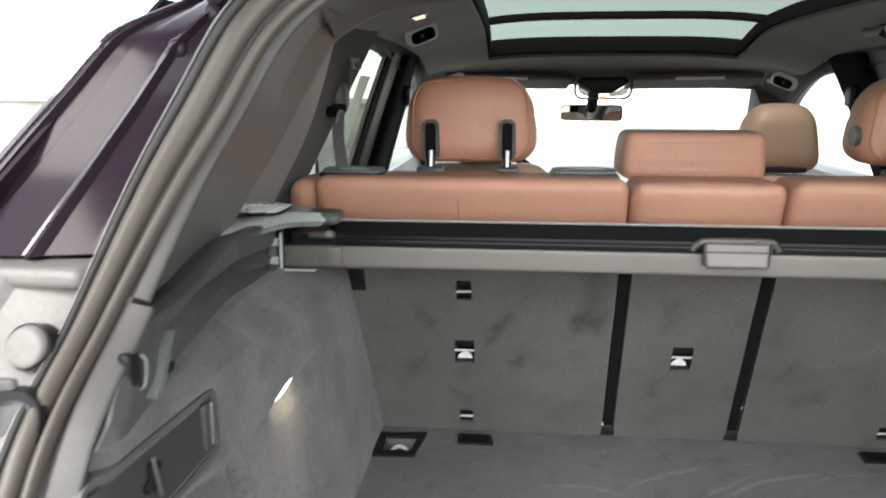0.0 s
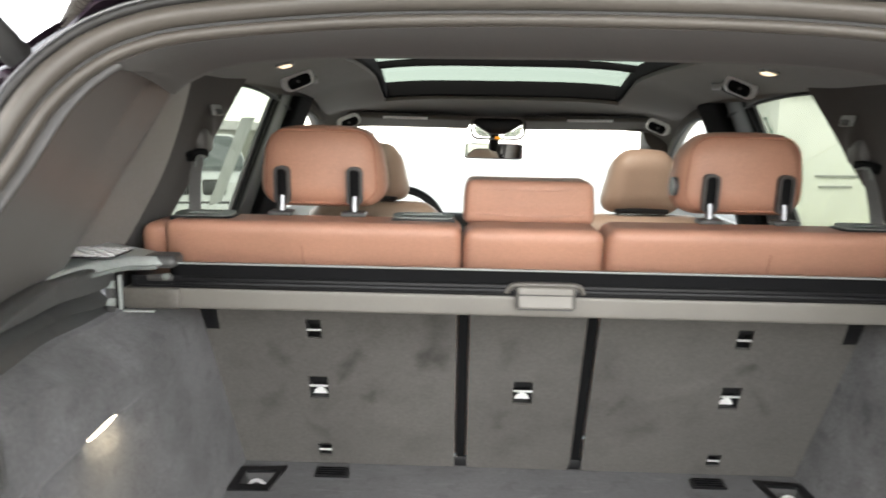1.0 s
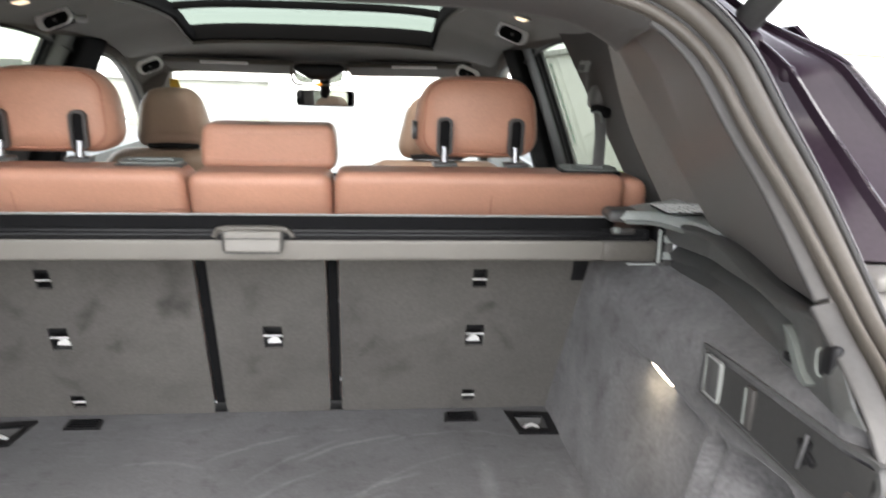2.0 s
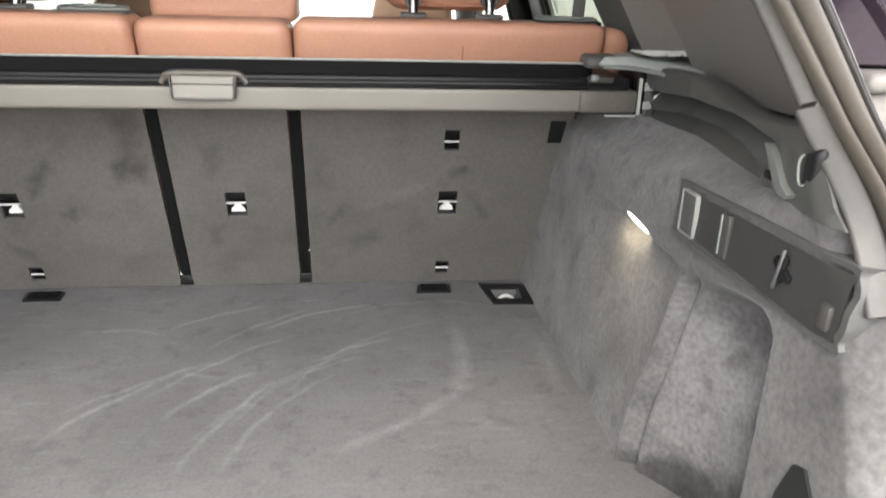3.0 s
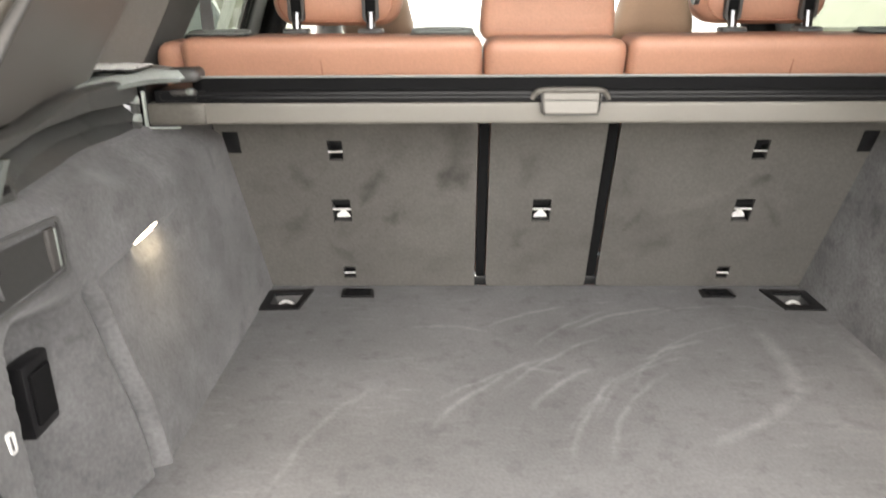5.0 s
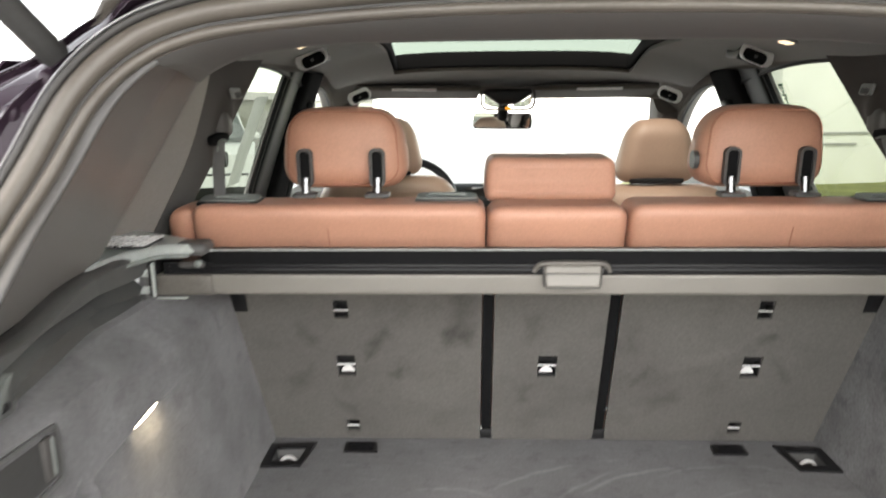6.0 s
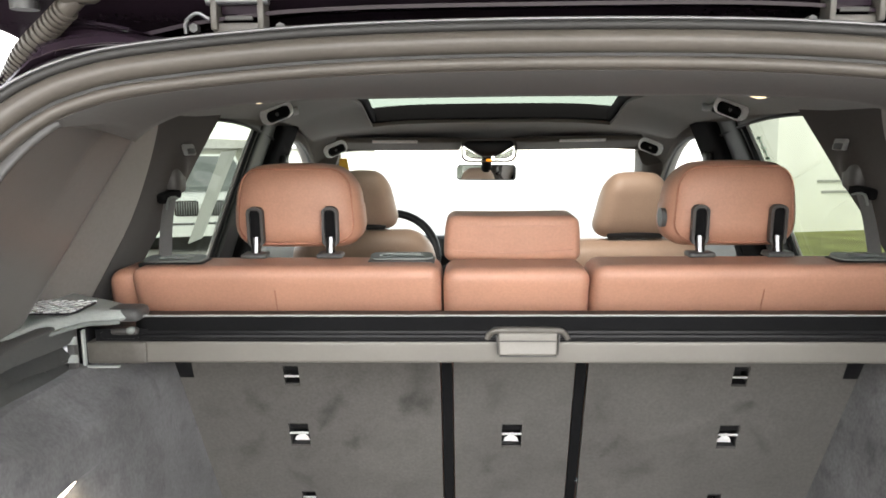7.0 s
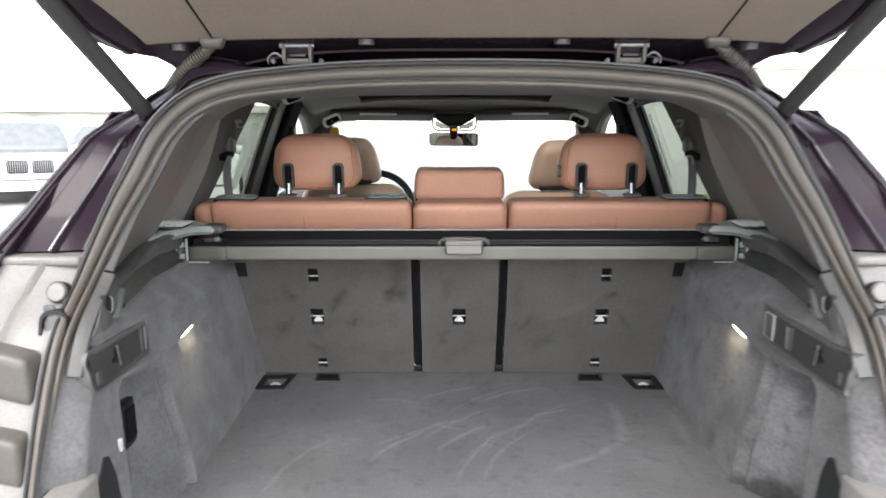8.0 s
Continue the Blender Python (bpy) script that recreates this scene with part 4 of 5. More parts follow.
for y0, y1 in ((1.07, 1.895), (1.915, 2.34)):
    pane = part("glass_pane", surface(lambda u, v: on_roof(-0.43 + 0.86 * u, y0 + (y1 - y0) * v, 0.034 + 0.022 * ease((y0 - 1.5) / 0.2) * v), 10, 10), M_ROOFGLASS, sunroof, "green tinted glass")
    pane.visible_shadow = False
for a, b in (((-0.40, 1.05), (-0.40, 2.17)), ((0.40, 1.05), (0.40, 2.17)), ((-0.40, 2.165), (0.40, 2.165)), ((-0.40, 1.05), (0.40, 1.05)), ((-0.40, 1.905), (0.40, 1.905))):
    tall, lift = (0.022, 0.028) if a[1] == b[1] == 1.905 else (0.050, 0.026) if a[1] == b[1] == 2.165 else (0.036, 0.018)
    run = [on_roof(a[0] + (b[0] - a[0]) * k / 14, a[1] + (b[1] - a[1]) * k / 14, lift) for k in range(15)]
    part("frame_bar", sweep(run, round_rect(tall, 0.026, 0.006, 3), lambda p: Vector((0, 0, 1))), M_MATTE, sunroof)


def grab_handle(s, y, x, yaw, hang=0.012):
    """A grab handle folded up against the roof, seen end on."""
    z = roof_z(x, y) - hang - 0.002
    t = thing("grab_handle", (s * x, y, z), "grey folded roof grab handle with a chrome edge and dark hollow", "grab handle", "grab handles")
    m = Matrix.Translation((s * x, y, z)) @ pose(0, 0, 0, 0, s * 22, -s * yaw)
    at = lambda u, v: m @ Vector((u, -0.085 + 0.25 * v, v - 0.012))
    part("end_rim", hoop(round_rect(0.078, 0.042, 0.018), [(u - s * 0.003, v - 0.005) for u, v in round_rect(0.058, 0.028, 0.012)], at, m.to_3x3() @ Vector((0, 0.010, 0))), M_BRIGHT, t, "bright rounded end rim")
    part("hollow", moved(rbox((0, -0.045, -0.014), (0.060, 0.07, 0.028), 0.0105, 6), m), M_MATTE, t, "black hollow")
    part("screw", rod(m @ Vector((0, -0.083, -0.016)), m @ Vector((0, -0.070, -0.016)), 0.004), M_RAIL, t)
    grip = [m @ Vector(p) for p in ((-s * 0.020, -0.07, -0.012), (-s * 0.024, -0.03, -0.016), (-s * 0.024, 0.05, -0.016), (-s * 0.020, 0.09, -0.008))]
    part("grip", sweep(smooth_path(grip, 5), round_rect(0.016, 0.014, 0.004, 3), lambda p: Vector((0, 0, 1))), M_PILLAR, t, "grey grip")


def roof_lamp(s):
    z = roof_z(0.50, 1.17) - 0.012
    t = thing("reading_lamp", (s * 0.50, 1.17, z), "small lit oval reading lamp in the headliner", "lamp", "reading lamps")
    part("lens", moved(rbox((0, 0, 0), (0.024, 0.036, 0.010), 0.0045, 5), Matrix.Translation((s * 0.50, 1.17, z - 0.004)) @ pose(0, 0, 0, 0, s * 15)), M_LAMP_DIM, t)
    part("rim", hoop(round_rect(0.034, 0.046, 0.012), round_rect(0.023, 0.035, 0.008), lambda u, v: Vector((s * 0.50 + u, 1.17 + v, z - 0.006 - s * 0.27 * u)), Vector((0, 0, 0.010))), M_GREY, t)


for s in (-1, 1):
    grab_handle(s, 1.46, 0.532, 4), grab_handle(s, 2.10, 0.520, 10, 0.055), roof_lamp(s)


def side_glass_x(z):
    """Tumblehome of the side windows."""
    return 0.655 + 0.27 * (1.46 - z) - 0.12 * max(0, 1.46 - z) ** 2


def window_front(z):
    """Where the rear door's glass ends towards the centre pillar."""
    return 1.652 - 0.62 * (1.47 - z)


def door_window(s):
    """Rear door: glass, frame and inner panel."""
    n = "window_" + ("1" if s < 0 else "2")
    w = thing(n, (s * 0.7, 1.4, 1.1), "rear side window with green tinted glass in a black frame", "window", kind="structure")
    def f(u, v):
        z = 1.10 + 0.42 * v
        return Vector((s * (side_glass_x(z) + 0.012), 0.88 + 0.20 * v + u * (0.90 - 0.06 * v), z))
    pane = part("pane", surface(f, 4, 6), M_PANE, w)
    pane.visible_shadow = False
    top = [Vector((s * (side_glass_x(1.465) - 0.004), y, 1.504 - 0.05 * max(0, (y - 1.3) / 0.5) ** 2)) for y in (1.0, 1.2, 1.4, 1.6, 1.8)]
    part("upper_frame", sweep(smooth_path(top, 4), round_rect(0.035, 0.02, 0.004, 3), lambda p: Vector((0, 0, 1))), M_RAIL, w)
    part("upper_strip", sweep(smooth_path([p + Vector((-s * 0.010, 0, -0.020)) for p in top], 4), round_rect(0.008, 0.008, 0.003, 3), lambda p: Vector((0, 0, 1))), M_BLACK, w)
    front = [Vector((s * (side_glass_x(z) - 0.006), window_front(z), z)) for z in (1.09, 1.2, 1.3, 1.4, 1.495)]
    part("rubber_strip", sweep(smooth_path(front, 3), round_rect(0.012, 0.014, 0.004, 3), lambda p: Vector((0, 1, 0))), M_BLACK, w)
    part("guide_strip", sweep(smooth_path([p + Vector((s * 0.004, -0.022, 0)) for p in front], 3), round_rect(0.010, 0.006, 0.002, 3), lambda p: Vector((0, 1, 0))), M_GREY, w)
    return w


def b_pillar(s):
    t = thing("centre_pillar", (s * 0.68, 1.78, 1.0), "black centre pillar trim between the doors", "pillar", "centre pillars")
    def slab(rear, ahead, inset, bulge):
        def f(u, v):
            z = 0.60 + 0.875 * v
            a = 2 * math.pi * u
            y0, y1 = max(1.22, window_front(z) + rear), window_front(z) + ahead
            flat = lambda c: math.copysign(abs(c) ** 0.35, c)
            return Vector((s * (side_glass_x(z) - inset + bulge * flat(math.cos(a))), (y0 + y1) / 2 + (y1 - y0) / 2 * flat(math.sin(a)), z))
        return surface(f, 28, 14)
    part("door_frame", slab(0.010, 0.150, 0.004, 0.018), M_FRAME, t, "dark grey door window frame")
    part("trim", slab(0.152, 0.360, 0.014, 0.030), M_MATTE, t)
    part("belt", sweep([Vector((s * (side_glass_x(z) - 0.058), window_front(z) + 0.26, z)) for z in (0.9, 1.1, 1.3, 1.38)], round_rect(0.045, 0.003, 0.001, 2), lambda p: Vector((0, 1, 0))), M_MATTE, t)
    part("belt_loop", rbox((s * (side_glass_x(1.36) - 0.056), window_front(1.36) + 0.26, 1.36), (0.02, 0.05, 0.06), 0.009, 5), M_BLACK, t)


def front_window(s):
    w = thing("window_" + ("3" if s < 0 else "4"), (s * 0.7, 2.2, 1.1), "front side window with a rounded top frame", "window", kind="structure")
    def top(y):
        return 1.455 - 0.20 * max(0.0, (y - 1.95) / 0.6) ** 2
    def f(u, v):
        y = 1.84 + 0.80 * u
        z = 1.0 + (top(y) - 1.0) * v
        return Vector((s * (side_glass_x(z) + 0.012), y, z))
    pane = part("pane", surface(f, 12, 6), M_SCREEN, w)
    pane.visible_shadow = False
    run = [Vector((s * (side_glass_x(top(y)) - 0.012), y, top(y))) for y in (1.84, 1.95, 2.1, 2.25, 2.4, 2.55, 2.66)]
    part("arch_frame", sweep(smooth_path(run, 4), round_rect(0.04, 0.03, 0.008, 3), lambda p: Vector((s, 0, 0.2))), M_LINER, w)
    part("arch_rubber", sweep(smooth_path([p + Vector((-s * 0.012, -0.005, -0.022)) for p in run], 4), round_rect(0.01, 0.012, 0.003, 3), lambda p: Vector((s, 0, 0.2))), M_BLACK, w)
    a = [Vector((s * (0.635 + 0.10 * k), 2.56 + 0.42 * k, 1.38 - 0.36 * k)) for k in (0, 0.25, 0.5, 0.75, 1.0)]
    part("front_pillar", sweep(smooth_path(a, 4), round_rect(0.10, 0.15, 0.03, 4), lambda p: Vector((s, 0.2, 0))), M_LINER, w)
    return w


def cant_rail(s):
    """Fabric-covered roof edge from the headliner down to the door windows and on into the front pillar."""
    def f(u, v):
        y = 1.06 + 1.58 * u
        inner = Vector((0.56 + 0.05 * ease((y - 2.3) / 0.3), y, roof_z(0.56, y) - 0.006 - 0.06 * ease((y - 2.35) / 0.3)))
        low = 1.492 - 0.030 * ease((y - 1.4) / 0.4) - 0.20 * max(0.0, (y - 1.95) / 0.6) ** 2
        outer = Vector((side_glass_x(low) - 0.004, y, low))
        p = inner.lerp(outer, v)
        return Vector((s * (p.x + 0.010 * math.sin(math.pi * v)), p.y, p.z + 0.012 * math.sin(math.pi * v)))
    t = thing("roof_side_trim", (s * 0.62, 1.8, 1.48), "anthracite fabric trim between headliner and door windows", "trim panel", "roof side trims")
    part("panel", surface(f, 60, 10, 0.006), M_LINER, t)


def doors(s):
    d = thing("door_" + ("1" if s < 0 else "2"), (s * 0.74, 1.7, 0.5), "dark inner door panels beside the seats", "door", kind="structure")
    for y0, y1 in ((0.72, 1.80), (1.82, 2.95)):
        part("panel", surface(lambda u, v: Vector((s * (0.735 - 0.02 * math.sin(math.pi * v)), y0 + (y1 - y0) * u, 0.32 + 0.79 * v)), 8, 8, 0.02), M_RAIL, d)
        part("skin", surface(lambda u, v: Vector((s * (0.83 + 0.03 * math.sin(math.pi * v)), y0 + (y1 - y0) * u, 0.30 + 0.80 * v)), 8, 8, 0.004), M_PAINT, d)
        part("window_ledge", box((s * 0.785, (y0 + y1) / 2, 1.10), (0.11, y1 - y0 - 0.01, 0.02), 0.006), M_RAIL, d)


for s in (-1, 1):
    door_window(s), b_pillar(s), front_window(s), cant_rail(s), doors(s)

# quarter shells close the body beside the load bay
for s in (-1, 1):
    def shell(u, v):
        z = 0.30 + 1.17 * v
        return Vector((s * (0.82 - 0.15 * max(0.0, (z - 1.05) / 0.42) ** 1.3), (-0.08 + 0.50 * max(0.0, (z - 1.0) / 0.47)) * (1 - u) + (0.72 + 0.42 * max(0, (z - 1.1) / 0.37)) * u, z))
    part("quarter_shell", surface(shell, 10, 14, 0.004), M_PAINT, body)
part("underbody", box((0, 1.45, 0.30), (1.60, 3.1, 0.03), 0.01), M_BLACK, body)
part("bulkhead", box((0, 3.05, 0.62), (1.50, 0.04, 0.62), 0.01), M_BLACK, body)
part("sill", box((0, -0.135, 0.60), (1.28, 0.03, 0.25), 0.008), M_BLACK, body)

print_strip = thing("window_print", (0.69, 1.30, 1.30), "small dark green print running along the glass edge", "window print")
for k in range(24):
    z = 1.235 + 0.0085 * k
    part("mark", box((side_glass_x(z) + 0.006, window_front(z) - 0.040, z), (0.0015, 0.010 + 0.008 * (k * 7 % 3), 0.005 + 0.002 * (k * 5 % 2)), 0), M_GREEN, print_strip)
paper = thing("paper_strip", (-0.70, 1.42, 1.30), "long white paper strip stuck on the rear side window", "paper strip")
part("sheet", surface(lambda u, v: Vector((-(side_glass_x(1.20 + 0.21 * v) + 0.014), 1.330 + 0.126 * v + (0.095 + 0.025 * v) * u, 1.20 + 0.21 * v)), 3, 10, 0.0006), M_PAPER, paper)
yellow = thing("window_sticker", (-0.585, 2.62, 1.33), "small yellow sticker in the top corner of the windscreen", "sticker")
part("paper", prism(round_rect(0.045, 0.05, 0.006), lambda u, v: Vector((-0.585 + u, 2.635 - v * 0.9, 1.325 + v)), Vector((0, 0.001, 0.001))), M_YELLOW, yellow)

windscreen = thing("window_5", (0, 2.9, 1.1), "large clear windscreen", "windscreen", kind="structure")
pane = part("pane", surface(lambda u, v: Vector(((u - 0.5) * (1.26 + 0.2 * (1 - v)), 3.18 - 0.52 * v + 0.10 * (1 - (2 * u - 1) ** 2), 0.93 + 0.49 * v)), 12, 8), M_SCREEN, windscreen)
pane.visible_shadow = False
part("header_rail", sweep(smooth_path([(-0.63, 2.60, 1.420), (-0.3, 2.66, 1.437), (0, 2.68, 1.44), (0.3, 2.66, 1.437), (0.63, 2.60, 1.420)], 6), round_rect(0.09, 0.12, 0.02, 3), lambda p: Vector((0, 0, 1))), M_LINER, windscreen)


def sun_visor(s):
    t = thing("sun_visor", (s * 0.36, 2.50, 1.40), "dark fabric sun visor folded up with a pale label strip", "sun visor", "sun visors")
    m = Matrix.Translation((s * 0.355, 2.52, 1.408)) @ pose(0, 0, 0, -12, -s * 0.5, -s * 3)
    part("pad", moved(rbox((-s * 0.016, 0, 0), (0.475, 0.18, 0.022), 0.010, 7), m), M_LINER, t)
    part("label", moved(box((-s * 0.0, -0.085, -0.008), (0.17, 0.014, 0.008), 0.001), m), M_WHITE, t, "pale label strip")


for s in (-1, 1):
    sun_visor(s)

console = thing("overhead_console", (0, 2.45, 1.40), "overhead console with clear lamp lenses and an amber light", "overhead console")
part("housing", rbox((0, 2.45, 1.394), (0.190, 0.20, 0.064), 0.022, 9, lambda q: Vector((q.x * (0.34 + 0.66 * min(1.0, (q.z + 0.032) / 0.040)), q.y, q.z))), M_BLACK, console)
part("bezel", hoop(round_rect(0.204, 0.086, 0.030), round_rect(0.188, 0.071, 0.024), lambda u, v: Vector((u, 2.345 - 0.3 * v, 1.385 + v)), Vector((0, 0.01, 0))), M_RAIL, console, "thin grey bezel")
for s in (-1, 1):
    wedge = [(s * u, v) for u, v in ((0.018, -0.033), (0.062, -0.031), (0.084, -0.020), (0.090, 0.004), (0.082, 0.008), (0.052, -0.010), (0.022, -0.020))]
    part("lamp_lens", prism(wedge, lambda u, v: Vector((u, 2.338 - 0.3 * v, 1.385 + v)), Vector((0, 0.006, 0))), M_CLEAR, console, "clear lamp lens")
part("amber_light", box((0, 2.345, 1.350), (0.020, 0.012, 0.010), 0.003), M_ORANGE, console, "small amber light")
mirror_obj = thing("rear_view_mirror", (0, 2.72, 1.29), "black rear-view mirror on a short stalk", "mirror")
part("stalk", rod((0, 2.68, 1.36), (0, 2.735, 1.30), 0.022, 14), M_BLACK, mirror_obj)
part("housing", moved(rbox((0, 0, 0), (0.25, 0.035, 0.066), 0.015, 7), Matrix.Translation((0, 2.74, 1.285)) @ pose(0, 0, 0, -2.5, 0, -12)), M_BLACK, mirror_obj)
part("mirror_glass", moved(prism(round_rect(0.238, 0.056, 0.014), lambda u, v: Vector((u, -0.0185, v)), Vector((0, 0.0015, 0))), Matrix.Translation((0, 2.74, 1.285)) @ pose(0, 0, 0, -2.5, 0, -12)), M_MIRROR, mirror_obj, "silvered glass")


# ---- rear seats ----
CLIPS = ((0.387, 0.758, 0.026, 0.032), (0.387, 1.038, 0.027, 0.040))


def recess(parent, x, z, w, h, plate):
    """A black pocket in the seat back with a steel bar, and for the latch a pale tag."""
    y = back_y(z)
    m = Matrix.Translation((x, y, z)) @ pose(0, 0, 0, 19.5)
    p = part("recess", merge(moved(hoop(round_rect(w + 0.006, h + 0.006, 0.003, 2), round_rect(w - 0.001, h - 0.001, 0.002, 2), lambda u, v: Vector((u, -0.002, v)), Vector((0, 0.026, 0))), m),
                             moved(box((0, 0.0235, 0), (w + 0.004, 0.003, h + 0.004), 0), m)), M_BLACK, parent, "black recess")
    part("bar", moved(box((0, -0.003, 0.001 if plate else -h * 0.12), (w + 0.004, 0.004, 0.003), 0.0008), m), M_RIM, p, "bright bar")
    part("upper_flap", moved(box((0, 0.002, h * 0.33), (w - 0.002, 0.006, h * 0.3), 0.001), m), M_BLACK, p)
    if plate:
        tag = moved(prism([(-0.0135, -0.021), (0.0135, -0.021), (0.011, -0.013), (0.006, -0.008), (0.003, -0.001), (-0.003, -0.002), (-0.006, -0.009), (-0.012, -0.014)], lambda u, v: Vector((u, 0.006, v - 0.004)), Vector((0, 0.002, 0))), m)
        part("tag", tag, M_WHITE, p, "white paper tag")


def seat_panel(parent, x0, x1, holes):
    f = lambda x, z: Vector((x, back_y(z), z))
    zs = lines(0.724, 1.145, 0.03, *[v for h in holes for v in h[2:]])
    part("carpet_back", pierced(lines(x0, x1, 0.04, *[v for h in holes for v in h[:2]]), zs, holes, f, 0.008), M_SEATBACK, parent, "grey carpeted back panel")


def leather_top(x0, x1, z_top=1.240, r=0.023):
    """The upper, leather-wrapped end of a backrest."""
    w = x1 - x0
    return rbox(((x0 + x1) / 2, 1.0 + 0.052, 1.17), (w, 0.125, 2 * (z_top - 1.17)), r, 11,
                lambda q: Vector((q.x, q.y * (1 - 0.04 * max(0, q.z / 0.07)) - 0.355 * (q.z + 1.17 - FLOOR_Z) - 0.003 * math.cos(q.z * 14), q.z)))


def seat_core(x0, x1):
    return rbox(((x0 + x1) / 2, 1.095, 0.90), (x1 - x0, 0.12, 0.50), 0.03, 7, lambda q: Vector((q.x, q.y - 0.355 * (q.z + 0.90 - FLOOR_Z), q.z)))


def back_seam(x, parent):
    run = [(x, back_y(z) - 0.0128 + (0.0 if z < 1.2 else (z - 1.2) * 0.55 + (z - 1.2) ** 2 * 16), z) for z in (1.15, 1.17, 1.19, 1.2, 1.21, 1.22, 1.228, 1.234)]
    part("seam", tube(run, 0.0013, 6), M_SEAM, parent)


def headrest(cx, s, button):
    """An outer headrest on two chrome posts that slide in slots."""
    t = thing("headrest", (cx, 0.95, 1.245), "cognac leather headrest on two chrome posts in black slots", "headrest", "rear headrests")
    def shape(q):
        k = (q.z + 0.075) / 0.15
        return Vector((q.x * (1.0 - 0.10 * k ** 2), q.y * (1 - 0.25 * k) - 0.10 * (q.z) + 0.012 * (abs(q.x) / 0.11) ** 2, q.z - 0.014 * (abs(q.x) / 0.115) ** 3 * (1 if q.z > 0 else 0)))
    pad = part("pad", rbox((cx, 0.975, 1.325), (0.236, 0.115, 0.150), 0.042, 15, shape), M_LEATHER, t)
    # piping round the rear face
    ring = round_rect(0.205, 0.132, 0.035, 6)
    loop = []
    for u, v in ring + ring[:1]:
        k = (v + 0.075) / 0.15
        loop.append(Vector((cx + u * (1 - 0.09 * k ** 2), 0.975 - 0.052 * (1 - 0.25 * k) - 0.10 * v + 0.012 * (abs(u) / 0.11) ** 2 + 0.004, 1.325 + v)))
    part("piping", tube(loop, 0.0020, 6, (0.1, 1, 0.1)), M_SEAM, pad)
    for d in (-0.0655, 0.0655):
        m = Matrix.Translation((cx + d, 0.918, 1.292)) @ pose(0, 0, 0, 3)
        slot = part("slot_bezel", moved(hoop(round_rect(0.029, 0.070, 0.011), round_rect(0.019, 0.060, 0.007), lambda u, v: Vector((u, -0.006, v)), Vector((0, 0.012, 0))), m), M_BEZEL, t, "grey slot surround")
        part("slot", moved(prism(round_rect(0.0185, 0.0605, 0.007), lambda u, v: Vector((u, -0.0015, v)), Vector((0, 0.006, 0))), m), M_MATTE, slot, "black slot")
        part("post", rod((cx + d, 0.910, 1.236), (cx + d, 0.917, 1.274), 0.0082), M_CHROME, t, "chrome post")
        part("collar", rbox((cx + d, 0.912, 1.243), (0.045, 0.035, 0.010), 0.0045, 5), M_RAIL, t, "dark collar")
    if button:
        part("button", rod((cx - 0.1135, 0.965, 1.300), (cx - 0.122, 0.965, 1.300), 0.017, 20), M_RAIL, t, "round dark release button")


def outer_seat(s, x0, x1):
    a, b = sorted((s * x0, s * x1))
    t = thing("rear_bench", (s * 0.38, 1.05, FLOOR_Z), "cognac leather rear seat back with grey carpeted rear side", "rear bench", "rear bench sections")
    part("core", seat_core(a, b), M_LEATHER, t)
    top = part("leather_top", leather_top(a, b), M_LEATHER, t, "cognac leather upper edge")
    holes = [(s * 0.387 - w / 2, s * 0.387 + w / 2, z - h / 2, z + h / 2) for x, z, w, h in CLIPS] + [(s * 0.388 - 0.018, s * 0.388 + 0.018, 0.883, 0.935)]
    pa, pb = sorted((s * 0.600, s * 0.127))
    seat_panel(t, pa, pb, holes)
    for x, z, w, h in CLIPS:
        recess(t, s * x, z, w, h, False)
    recess(t, s * 0.388, 0.909, 0.036, 0.052, True)
    y = back_y(1.058)
    part("latch_block", moved(box((0, 0, 0), (0.034, 0.016, 0.050), 0.003), Matrix.Translation((s * 0.573, y + 0.001, 1.055)) @ pose(0, 0, 0, 19.5)), M_BLACK, t, "black latch block")
    part("edge_strip", surface(lambda u, v: Vector((s * (0.127 + 0.012 * u), back_y(0.73 + 0.40 * v) - 0.002, 0.73 + 0.40 * v)), 2, 8, 0.004), M_EDGETRIM, t)
    gap = []
    for k in range(15):
        z = 0.735 + 0.345 * k / 14
        gap.append(Vector((s * (wall_x(back_y(z) - 0.004, z) - 0.001), back_y(z) - 0.004, z)))
    part("edge_gap", tube(gap, 0.0028, 8), M_MATTE, t, "dark gap beside the wall carpet")
    back_seam(s * 0.392, t)
    # belt guide on the shoulder
    g = part("belt_guide", rbox((s * 0.572, 0.868, 1.238), (0.108, 0.056, 0.010), 0.0045, 7), M_BLACK, t, "dark belt guide base")
    part("guide_ring", hoop(round_rect(0.102, 0.050, 0.016), round_rect(0.058, 0.020, 0.007), lambda u, v: Vector((s * 0.572 + u, 0.868 + v, 1.2425 + 0.08 * v)), Vector((0, 0, 0.004))), M_LEVER, g, "green-grey ring")
    return t


def bolster(s):
    t = thing("side_bolster", (s * 0.66, 0.9, 1.10), "small cognac leather side bolster of the back seat", "bolster", "side bolsters")
    b = rbox((s * 0.658, 1.065, 1.145), (0.058, 0.12, 0.175), 0.026, 9, lambda q: Vector((q.x - s * 0.12 * max(0, q.z), q.y - 0.355 * (q.z + 1.145 - FLOOR_Z), q.z)))
    part("pad", b, M_LEATHER, t)


